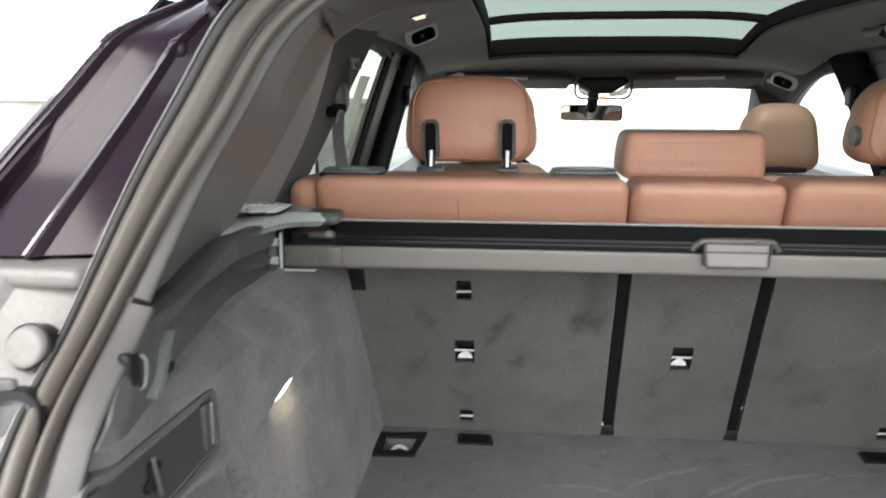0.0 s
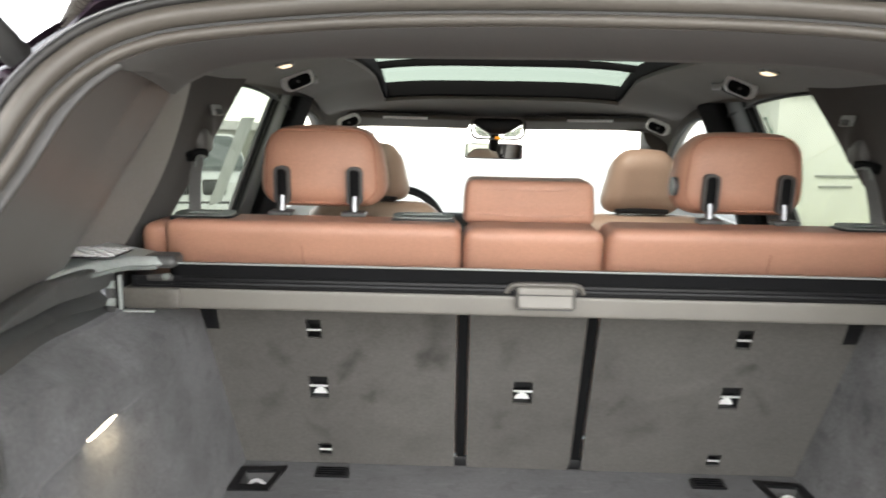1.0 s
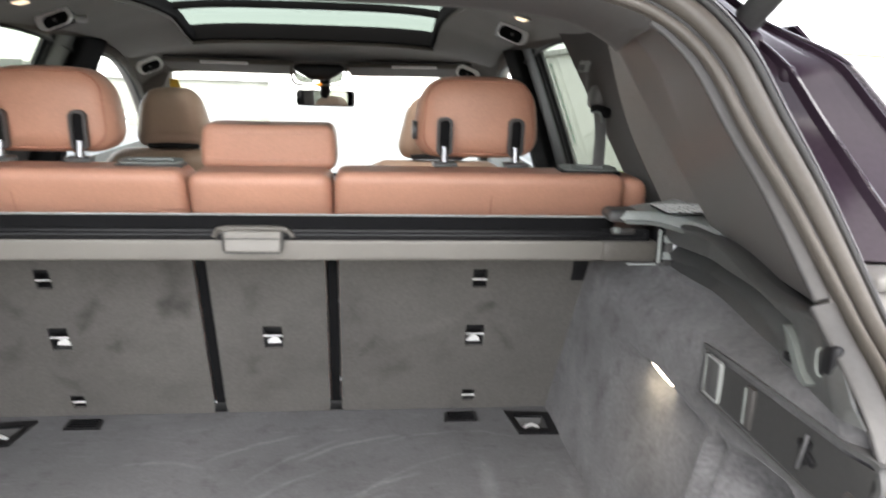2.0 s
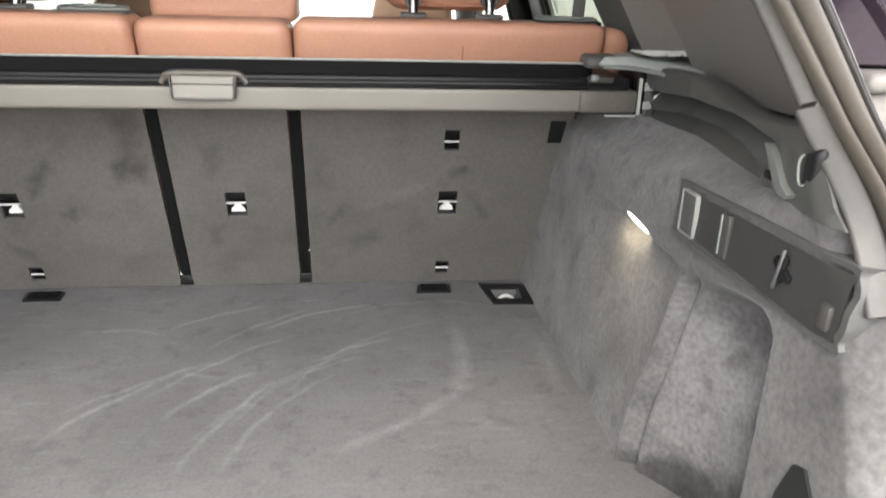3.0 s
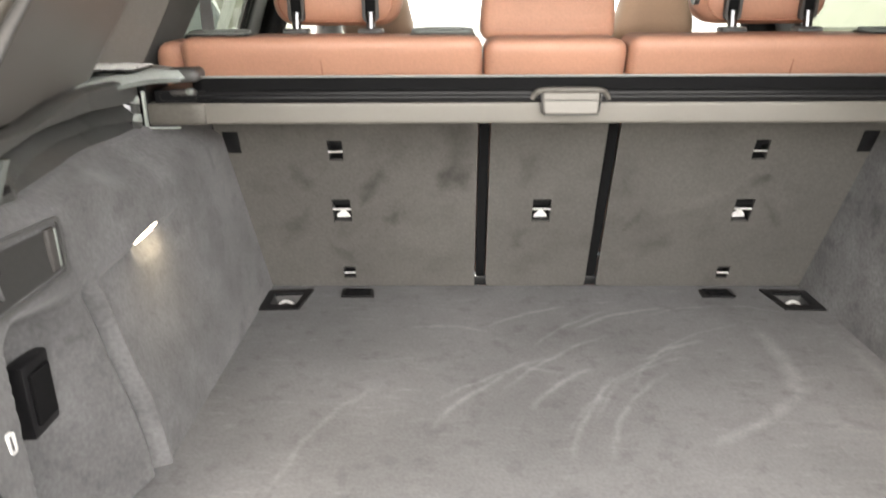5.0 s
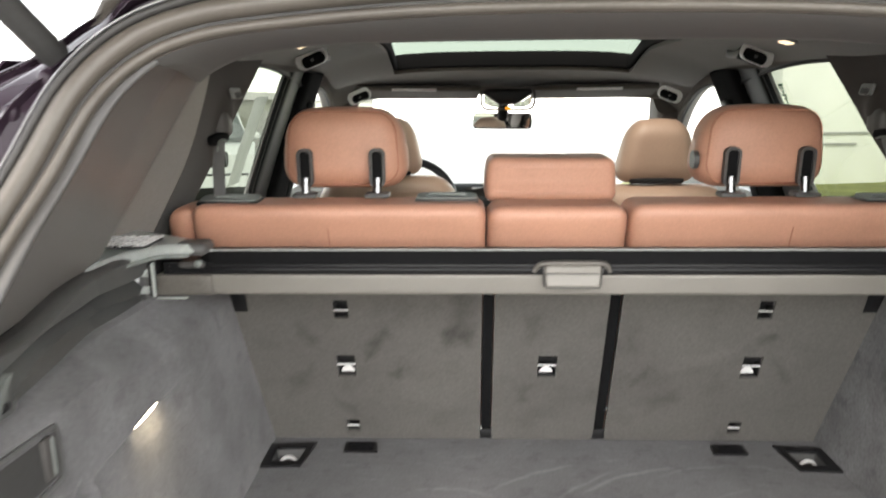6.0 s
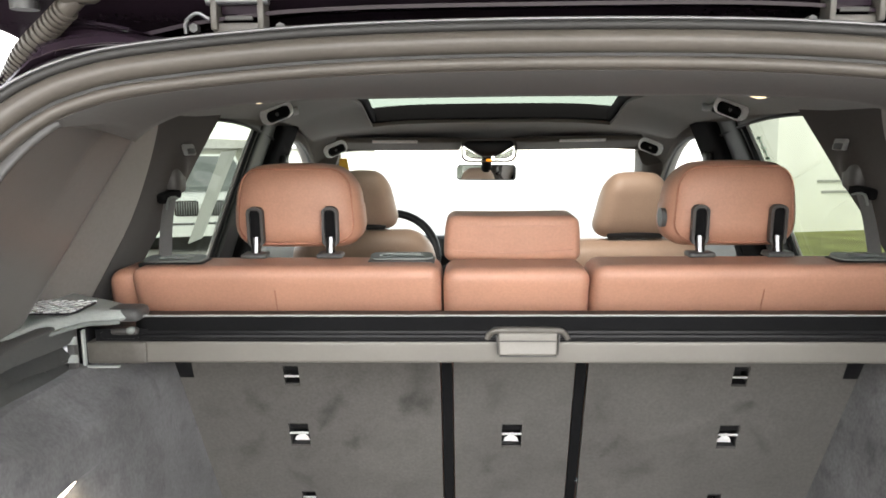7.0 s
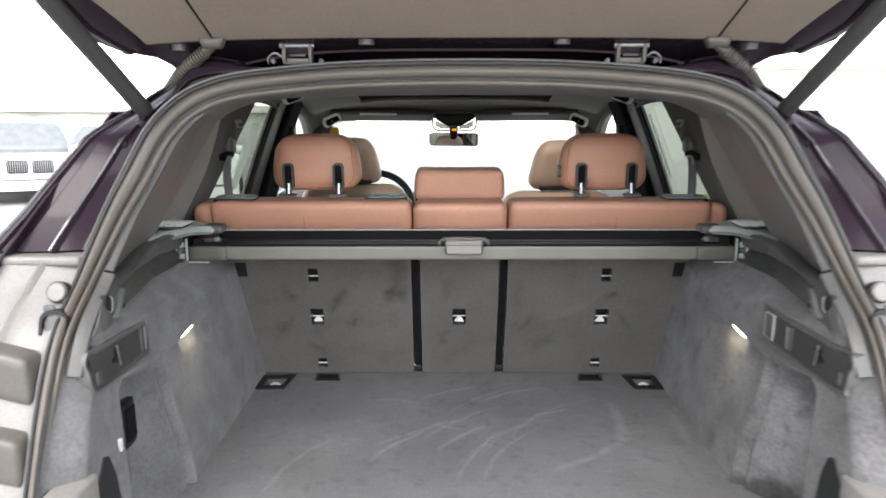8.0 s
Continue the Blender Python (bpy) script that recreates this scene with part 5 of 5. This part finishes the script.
for s in (-1, 1):
    outer_seat(s, 0.122, 0.630), bolster(s)
headrest(-0.3825, -1, False)
headrest(0.3835, 1, True)
middle = thing("rear_bench", (0, 1.05, FLOOR_Z), "narrow middle rear seat back in cognac leather with carpeted rear", "rear bench", "rear bench sections")
part("core", seat_core(-0.118, 0.118), M_LEATHER, middle)
part("leather_top", leather_top(-0.119, 0.119, 1.236), M_LEATHER, middle)
seat_panel(middle, -0.104, 0.104, [(-0.018, 0.018, 0.883, 0.935)])
recess(middle, 0, 0.909, 0.036, 0.052, True)
mh = thing("headrest", (0, 0.97, 1.232), "low wide cognac leather middle headrest", "headrest", "rear headrests")
def middle_pad(q):
    k = (q.z + 0.041) / 0.082
    fold = 0.0012 * math.exp(-((k - 0.30) / 0.05) ** 2) + 0.0008 * math.exp(-((k - 0.55) / 0.04) ** 2)
    return Vector((q.x * (1 - 0.055 * k ** 3), q.y * (1 - 0.10 * k) - 0.12 * q.z + 0.010 * (abs(q.x) / 0.12) ** 2 + (fold if q.y < 0 else 0), q.z))


pad = part("pad", rbox((0, 0.985, 1.266), (0.242, 0.118, 0.082), 0.015, 17, middle_pad), M_LEATHER, mh)
part("lower_seam", tube([(x, 0.9285 + 0.010 * (abs(x) / 0.12) ** 2 + 0.0012, 1.247 - 0.004 * math.cos(x * 14)) for x in [k * 0.0105 - 0.105 for k in range(21)]], 0.0012, 6), M_LEATHER, pad)
part("upper_seam", tube([(x, 0.9285 + 0.010 * (abs(x) / 0.12) ** 2 - 0.0005, 1.290) for x in [k * 0.0095 - 0.095 for k in range(21)]], 0.0012, 6), M_LEATHER, pad)

for s in (-1, 1):
    strip = thing("gap_strip", (s * 0.115, 1.0, 0.73), "black strap down the gap between the seat backs", "strap", "gap straps")
    part("strap", surface(lambda u, v: Vector((s * (0.1065 + 0.018 * u), back_y(0.735 + 0.41 * v) + 0.003, 0.735 + 0.41 * v)), 2, 12, 0.006), M_MATTE, strip)
    part("fastener", box((s * 0.115, 0.992, 0.735), (0.026, 0.012, 0.02), 0.002), M_BLACK, strip)
    rivet_z = 0.801 if s > 0 else 0.748
    part("rivet", rod((s * 0.1245, back_y(rivet_z) + 0.003, rivet_z), (s * 0.1245, back_y(rivet_z) - 0.003, rivet_z), 0.0028), M_WHITE, strip, "small white rivet")

handle = thing("release_plate", (-0.190, 0.88, 1.242), "pale grey release lever plate on the seat shoulder", "release lever")
part("plate", rbox((-0.190, 0.882, 1.238), (0.112, 0.050, 0.010), 0.0045, 7), M_BEZEL, handle, "dark base plate")
part("lever", hoop(round_rect(0.106, 0.040, 0.016), round_rect(0.078, 0.016, 0.007), lambda u, v: Vector((-0.190 + u, 0.884 + v, 1.2425 + 0.10 * v)), Vector((0, 0, 0.005))), M_LEVER, handle, "pale green-grey lever ring")
part("bar", rbox((-0.190, 0.893, 1.248), (0.066, 0.010, 0.006), 0.0025, 5), M_LEVER, handle)


def belt(s):
    t = thing("seat_belt", (s * 0.62, 0.93, 1.30), "grey seat belt webbing from pillar to seat shoulder", "seat belt", "seat belts")
    run = smooth_path([(s * 0.626, 0.992, 1.336), (s * 0.616, 0.945, 1.296), (s * 0.595, 0.880, 1.245)], 6)
    part("webbing", sweep(run, round_rect(0.021, 0.002, 0.0008, 2), lambda p: Vector((1, 0.1 * s, 0.25 * s))), M_STRAP, t)


for s in (-1, 1):
    belt(s)

# ---- retracted cargo cover ----
cover = thing("cargo_cover", (0, 0.74, 1.12), "retracted roller cargo cover in a grey cassette with a pull handle", "cargo cover")
part("cassette", rbox((0, 0.757, 1.1345), (1.282, 0.124, 0.033), 0.004, 9), M_SILVER, cover, "champagne grey cassette")
part("slot", box((0, 0.752, 1.160), (1.262, 0.112, 0.020), 0.002), M_BLACK, cover, "black roller slot")
part("lower_bar", rbox((0, 0.706, 1.1585), (1.13, 0.028, 0.009), 0.0035, 7), M_BLACK, cover, "grey roller edge bar")
edge = prism([(-0.576, 0.712), (-0.568, 0.700), (-0.548, 0.692), (0.548, 0.692), (0.568, 0.700), (0.576, 0.712), (0.575, 0.78), (0.55, 0.81), (-0.55, 0.81), (-0.575, 0.78)], lambda u, v: Vector((u, v, 1.168 - 0.28 * (v - 0.692))), Vector((0, 0, 0.022)))
bmesh.ops.bevel(edge, geom=edge.edges[:], offset=0.003, segments=2, affect="EDGES")
part("pull_board", edge, M_MATTE, cover, "black pull-out board")
part("bright_edge", tube(smooth_path([(-0.577, 0.712, 1.184), (-0.568, 0.699, 1.188), (-0.545, 0.693, 1.1905), (0, 0.692, 1.191), (0.545, 0.693, 1.1905), (0.568, 0.699, 1.188), (0.577, 0.712, 1.184)], 10), 0.0016, 6), M_GREY, cover, "pale piping")


def handle_face(q):
    """Narrower towards the bottom, with the lower edge turned forward."""
    k = (q.z + 0.015) / 0.030
    return Vector((q.x * (0.97 + 0.05 * k), q.y - 0.006 * (1 - k) ** 2, q.z))


pull = part("handle", rbox((0.007, 0.694, 1.1510), (0.087, 0.022, 0.034), 0.005, 9, handle_face), M_SILVER, cover, "grey pull handle")
part("upper_roll", sweep(smooth_path([(0.066, 0.696, 1.156), (0.060, 0.694, 1.164), (0.050, 0.690, 1.1695), (0.007, 0.6885, 1.1705), (-0.036, 0.690, 1.1695), (-0.046, 0.694, 1.164), (-0.052, 0.696, 1.156)], 6), round_rect(0.009, 0.010, 0.004, 4), lambda p: Vector((0, -0.2, 1))), M_ENDCAP, pull, "rounded upper roll")
part("groove", box((0.007, 0.6825, 1.1555), (0.082, 0.003, 0.0018), 0.0007), M_BEZEL, pull, "dark crease")
part("lower_lip", box((0.007, 0.679, 1.1345), (0.082, 0.006, 0.0022), 0.001), M_BEZEL, pull, "dark lower lip")
for e in (-1, 1):
    part("side_lip", moved(box((0, 0, 0), (0.0020, 0.010, 0.030), 0.0008), Matrix.Translation((0.007 + e * 0.0440, 0.686, 1.151)) @ pose(0, 0, 0, 0, e * 4, 0)), M_BEZEL, pull, "dark side lip")
for s in (-1, 1):
    part("end_cap", rbox((s * 0.598, 0.753, 1.1345), (0.089, 0.126, 0.0335), 0.004, 5), M_ENDCAP, cover, "darker end cap")
    part("end_bracket", box((s * 0.656, 0.741, 1.150), (0.029, 0.095, 0.076), 0.003), M_BLACK, cover, "black end bracket")
    part("slot_end", hoop(round_rect(0.060, 0.018, 0.007), round_rect(0.054, 0.012, 0.005), lambda u, v: Vector((s * 0.595 + u, 0.6945, 1.161 + v)), Vector((0, 0.008, 0))), M_BLACK, cover, "rounded slot end")
    part("guide_pin", rbox((s * 0.583, 0.692, 1.168), (0.040, 0.014, 0.011), 0.005, 6), M_BEZEL, cover, "dark guide pin")
    part("pin_head", rbox((s * 0.572, 0.688, 1.170), (0.013, 0.012, 0.011), 0.005, 6), M_LEVER, cover, "grey pin head")
    part("bracket_edge", box((s * 0.6455, 0.690, 1.142), (0.0035, 0.008, 0.056), 0.001), M_SHELF, cover, "pale bracket edge")
    part("bracket_foot", box((s * 0.620, 0.690, 1.1140), (0.052, 0.008, 0.0026), 0.001), M_SHELF, cover, "pale bracket foot")


# ---- front cabin ----
def front_seat(cx, cy, top):
    t = thing("front_seat", (cx, cy, 0.4), "leather front seat toned beige for backlight, seen from behind", "car seat", "front seats")
    back = rbox((cx, cy - 0.02, 0.85), (0.47, 0.16, 0.62), 0.07, 11, lambda q: Vector((q.x * (1 - 0.20 * max(0, (q.z - 0.1) / 0.23) ** 2), q.y - 0.30 * q.z + 0.09, q.z)))
    part("backrest", back, M_LEATHER_BACKLIT, t)
    part("cushion", rbox((cx, cy + 0.28, 0.55), (0.50, 0.52, 0.16), 0.06, 7), M_LEATHER_BACKLIT, t)
    head = part("headrest", rbox((cx, cy - 0.02, top - 0.085), (0.232, 0.12, 0.176), 0.052, 15, lambda q: Vector((q.x * (1 - 0.33 * max(0, (q.z + 0.088) / 0.176) ** 1.2), q.y * (1 - 0.9 * max(0, q.z)) - 0.15 * q.z, q.z + 0.006 * math.cos(q.x * 16) - 0.006))), M_LEATHER_BACKLIT, t)
    part("under_shell", rbox((cx, cy - 0.02, top - 0.165), (0.15, 0.07, 0.02), 0.008, 5), M_BLACK, head)
    for d in (-0.06, 0.06):
        part("post", rod((cx + d, cy - 0.01, top - 0.22), (cx + d, cy - 0.02, top - 0.14), 0.006), M_CHROME, t, "chrome post")
    part("shoulder_bar", box((cx, cy - 0.02, top - 0.197), (0.17, 0.03, 0.008), 0.003), M_STEEL, t)


front_seat(-0.400, 1.90, 1.338)
front_seat(0.372, 1.68, 1.340)

dash = thing("dashboard", (0, 2.85, 0.6), "dark dashboard with a hooded instrument screen", "dashboard")
part("top", rbox((0, 2.95, 0.80), (1.42, 0.40, 0.24), 0.06, 9), M_BLACK, dash)
part("screen_hood", rbox((-0.27, 2.78, 0.95), (0.52, 0.07, 0.13), 0.02, 7), M_BLACK, dash)
part("display", box((-0.10, 2.742, 0.965), (0.24, 0.006, 0.085), 0.002), M_DARKGLASS, dash, "dark glass display")
for k in range(3):
    part("display_line", box((-0.045, 2.737, 0.990 - 0.02 * k), (0.03 - 0.008 * (k % 2), 0.003, 0.006), 0), M_FADED, dash)
wheel = thing("steering_wheel", (-0.385, 2.55, 0.95), "black leather steering wheel", "steering wheel")
tilt = Matrix.Translation((-0.385, 2.54, 0.96)) @ pose(0, 0, 0, 65)
part("rim", tube([tilt @ Vector((0.185 * math.cos(radians(a)), 0.185 * math.sin(radians(a)), 0)) for a in range(0, 361, 10)], 0.017, 10, (0.1, 1, 0.3)), M_BLACK, wheel)
part("hub", moved(rbox((0, 0, 0), (0.17, 0.13, 0.05), 0.022, 7), tilt), M_BLACK, wheel)
for a in (0, 180, 270):
    part("spoke", moved(box((0.11, 0, 0), (0.12, 0.03, 0.015), 0.005), tilt @ pose(0, 0, 0, 0, 0, a)), M_SILVER, wheel)

# ---- raised tailgate ----
gate = thing("tailgate", (0, 0.46, 1.60), "raised black tailgate with a grey-brown inner trim panel", "tailgate")


def gate_at(x, d, drop=0.0):
    """A place on the raised gate, d metres from the hinge line."""
    return Vector((x, 0.47 - d * 0.90, 1.602 + d * 0.42 - drop - 0.012 * (abs(x) / 0.6) ** 4))


def gate_half(d):
    return 0.59 + 0.095 * ease((d + 0.06) / 0.10) + 0.055 * ease(d / 0.5)


part("frame", surface(lambda u, v: gate_at((2 * u - 1) * gate_half(1.27 * v - 0.12), 1.27 * v - 0.12, 0.012 * math.sin(math.pi * min(1, v * 4)) - 0.038), 30, 30, 0.035), M_PAINT, gate, "glossy black metal frame")
part("trim_panel", surface(lambda u, v: gate_at((2 * u - 1) * (gate_half(0.058 + 0.98 * v) - 0.095), 0.058 + 0.98 * v, 0.014 + 0.02 * math.sin(math.pi * v)), 24, 24, 0.010), M_GATE, gate, "grey-brown trim panel")
for s in (-1, 1):
    part("trim_seam", tube([gate_at(s * 0.465, 0.062 + 0.05 * k, 0.0255 + 0.02 * math.sin(math.pi * k / 19)) for k in range(19)], 0.002, 6), M_BLACK, gate)
    part("side_flange", sweep([gate_at(s * (gate_half(0.1 * k) - 0.01), 0.1 * k, -0.012) for k in range(11)], round_rect(0.05, 0.03, 0.01, 3), lambda p: Vector((0, 0, 1))), M_PAINT, gate)
    part("plug", rod(gate_at(s * 0.185, 0.03, 0.012), gate_at(s * 0.185, 0.03, 0.022), 0.015, 18), M_RAIL, gate, "round rubber plug")
    part("plug", rod(gate_at(s * 0.54, 0.03, 0.012), gate_at(s * 0.54, 0.03, 0.024), 0.014, 18), M_RAIL, gate, "round rubber plug")
    hx = s * 0.32
    h = part("hinge", merge(box((hx, 0.468, 1.563), (0.056, 0.020, 0.012), 0.002), box((hx - 0.025, 0.464, 1.578), (0.007, 0.024, 0.034), 0.002), box((hx + 0.025, 0.464, 1.578), (0.007, 0.024, 0.034), 0.002)), M_ENDCAP, gate, "grey steel hinge bolted to the roof edge")
    part("gate_leaf", box((hx, 0.470, 1.590), (0.040, 0.012, 0.024), 0.002), M_PAINT, h, "painted gate leaf")
    part("knuckle", rod((hx - 0.033, 0.458, 1.592), (hx + 0.033, 0.458, 1.592), 0.0055), M_STEEL, h)
    part("slot_plate", box((hx, 0.461, 1.574), (0.030, 0.004, 0.005), 0.001), M_BEZEL, h)
    for k in (-1, 1):
        part("bolt", rod((hx + k * 0.046, 0.46, 1.563), (hx + k * 0.046, 0.450, 1.563), 0.005, 6), M_RAIL, h)
    part("spring_wire", tube(smooth_path([(hx + s * 0.030, 0.455, 1.572), (hx + s * 0.042, 0.452, 1.578), (hx + s * 0.054, 0.452, 1.570), (hx + s * 0.056, 0.455, 1.558)], 5), 0.0020, 6), M_STEEL, h)
    st = thing("gas_strut", (s * 0.60, 0.34, 1.46), "dark power strut holding the tailgate up", "strut", "tailgate struts")
    low, high = Vector((s * 0.594, 0.42, 1.455)), Vector((s * 0.705, 0.02, 1.80))
    part("rod", rod(low, low.lerp(high, 0.35), 0.010), M_BLACK, st)
    part("cylinder", rod(low.lerp(high, 0.05), high, 0.016, 16), M_INSERT, st)
    part("ball_joint", rbox(low, (0.04, 0.04, 0.04), 0.015, 5), M_BLACK, st)
    c = thing("cable_conduit", (s * 0.50, 0.42, 1.53), "ribbed grey rubber cable conduit between body and tailgate", "cable conduit", "cable conduits")
    run = smooth_path([(s * 0.584, 0.455, 1.489), (s * 0.563, 0.45, 1.516), (s * 0.540, 0.44, 1.541), (s * 0.503, 0.43, 1.568), (s * 0.468, 0.415, 1.590)], 8)
    part("hose", tube(run, 0.0095, 12), M_RUBBER, c)
    for k in range(22):
        p, q = along(run, 0.06 + 0.038 * k), along(run, 0.06 + 0.038 * k + 0.018)
        part("rib", rod(p, q, 0.0124, 14), M_RUBBER, c)
    part("upper_boot", rbox(along(run, 1.0) + Vector((0, 0, 0.006)), (0.056, 0.03, 0.026), 0.011, 5, lambda q: Vector((q.x * (0.75 + 16 * max(0, q.z + 0.004)), q.y, q.z))), M_RUBBER, c)
    part("lower_bracket", moved(rbox((0, 0, 0), (0.030, 0.020, 0.060), 0.006, 5), Matrix.Translation(along(run, 0.0) + Vector((s * 0.004, 0, -0.006))) @ pose(0, 0, 0, 0, -s * 32, 0)), M_LAMPCARRIER, c, "pale grey mounting bracket")

for s in (-1, 1):
    for y, z in ((0.30, 0.347), (2.95, 0.222)):
        tyre = part("wheel", rod((s * 0.62, y, z), (s * 0.86, y, z), 0.36, 32), M_TYRE, body, "black tyre")
        part("rim", rod((s * 0.855, y, z), (s * 0.868, y, z), 0.25, 24), M_STEEL, tyre, "alloy rim")

# ---- outside ----
ground = solo("ground", surface(lambda u, v: Vector(((u - 0.5) * 3000, (v - 0.5) * 3000, 0)), 24, 24), M_GROUND, "pale concrete car park surface", "ground", kind="structure", in_car=False)
grass = solo("grass_verge", surface(lambda u, v: Vector((3.0 + 40 * u, 7.6 + 7.0 * v + 0.4 * math.sin(9 * u) * (1 - v), 0.012 + 0.12 * ease(v))), 30, 8), M_GRASS, "dry yellow-green grass verge", "grass", kind="stuff", in_car=False)


def suv(place):
    """A white estate car; its nose points along local -y."""
    t = thing("parked_car", (0, 0, 0), "white sport utility car parked on the concrete", "car", "parked cars", in_car=False)
    def hull(u, v):
        y = -2.35 + 4.7 * u
        w = 0.96 * (1 - 0.10 * abs(2 * u - 1) ** 4)
        belt_z = 1.02 + 0.06 * u - 0.18 * max(0.0, (0.12 - u) / 0.12) ** 2
        a = math.pi * v
        x = w * math.copysign(min(1.0, 1.25 * abs(math.cos(a)) ** 0.45), math.cos(a))
        z = 0.28 + (belt_z - 0.28) * min(1.0, 1.35 * math.sin(a) ** 0.6)
        return Vector((max(-w, min(w, x)), y, z))
    shape = surface(hull, 28, 24)
    for e in (0, 1):
        pts = [hull(e, k / 24) for k in range(25)]
        shape.faces.new([shape.verts.new(p) for p in pts])
    hull_ob = part("body", shape, M_CARWHITE, t)
    cab = rbox((0, 0.45, 1.33), (1.62, 2.95, 0.72), 0.16, 11, lambda q: Vector((q.x * (1 - 0.22 * max(0, (q.z + 0.1) / 0.46)), q.y * (1 - 0.30 * max(0, (q.z + 0.2) / 0.56)) + 0.10 * q.z, q.z)))
    part("glasshouse", cab, M_CARGLASS, t, "glass toned pale for its reflection")
    part("roof", rbox((0, 0.52, 1.67), (1.28, 2.0, 0.10), 0.045, 7), M_CARWHITE, t)
    for s in (-1, 1):
        for y0, z0, y1, z1 in ((-0.95, 1.08, -0.38, 1.66), (0.55, 1.08, 0.60, 1.66), (1.95, 1.08, 1.45, 1.66)):
            part("pillar", rod((s * 0.815, y0, z0), (s * 0.655, y1, z1), 0.045, 8), M_CARWHITE, t)
        part("headlight", rbox((s * 0.72, -2.20, 0.78), (0.36, 0.16, 0.13), 0.05, 5), M_CLEARLAMP, t, "clear headlamp")
        gr = part("grille", rbox((s * 0.23, -2.33, 0.76), (0.40, 0.08, 0.27), 0.039, 7, lambda q: Vector((q.x * (1 - 0.9 * max(0.0, abs(q.z) - 0.07)), q.y, q.z))), M_BLACK, t, "upright slatted grille")
        for k in range(9):
            part("slat", box((s * 0.23 - 0.160 + 0.040 * k, -2.375, 0.76), (0.014, 0.02, 0.23 - 0.0016 * (k - 4) ** 2), 0.003), M_STEEL, gr)
        part("door_mirror", rbox((s * 1.02, -0.62, 1.12), (0.20, 0.12, 0.14), 0.045, 5), M_CARWHITE, t)
        part("lower_intake", rbox((s * 0.62, -2.28, 0.42), (0.45, 0.10, 0.12), 0.03, 5), M_BLACK, t)
        for y in (-1.45, 1.50):
            tyre = part("wheel", rod((s * 0.76, y, 0.36), (s * 0.98, y, 0.36), 0.36, 28), M_TYRE, t, "black tyre")
            part("rim", rod((s * 0.975, y, 0.36), (s * 0.99, y, 0.36), 0.25, 24), M_STEEL, tyre, "alloy rim")
    part("bumper_bar", box((0, -2.33, 0.50), (1.5, 0.06, 0.04), 0.01), M_CHROME, t)
    t.matrix_world = place
    return t


M_CLEARLAMP = mat("headlamp_glass", (0.55, 0.57, 0.58), 0.1, bump=0.0)
first = suv(pose(-5.45, 14.2, 0, 0, 0, 20))
for x, y, a in ((-9.7, 15.9, 30), (-9.6, 21.5, 66)):
    copy_thing(first, pose(x, y, 0, 0, 0, a))

hall = thing("storage_hall", (-19, 44, 0), "long low pale storage hall beyond the parked cars", "building", in_car=False)
far = Matrix.Translation((-19, 44, 0)) @ pose(0, 0, 0, 0, 0, 14)
part("wall", moved(box((0, 0, 1.3), (26, 6, 2.6), 0.05), far), M_HALL, hall)
part("roof", moved(prism([(-13.3, 2.6), (13.3, 2.6), (13.3, 2.75), (0, 3.3), (-13.3, 2.75)], lambda u, v: Vector((u, -3.2, v)), Vector((0, 6.4, 0))), far), M_FADED, hall)
for k in range(7):
    part("gate", moved(box((-10.5 + 3.5 * k, -3.02, 1.0), (2.2, 0.06, 2.0), 0.02), far), M_LETTER, hall, "grey roller gate")

shed = thing("white_building", (9.5, 17.5, 0), "low white plastered building with faded lettering bars", "building", in_car=False)
turn = Matrix.Translation((9.6, 17.4, 0)) @ pose(0, 0, 0, 0, 0, 14)
part("wall", moved(box((0, 0, 1.35), (9.0, 5.0, 2.7), 0.03), turn), M_WALL, shed)
part("roof", moved(box((0, 0, 2.76), (9.3, 5.3, 0.14), 0.03), turn), M_FADED, shed)
for z, w, x in ((1.11, 1.5, -2.85), (0.90, 0.75, -3.12)):
    part("lettering_bar", moved(box((x, -2.515, z), (w, 0.02, 0.05), 0), turn), M_LETTER, shed, "faded grey bar")


# the car stands on its slope
for ob in CAR_THINGS:
    ob.matrix_world = CAR @ Matrix.Translation(BASE[ob.name])
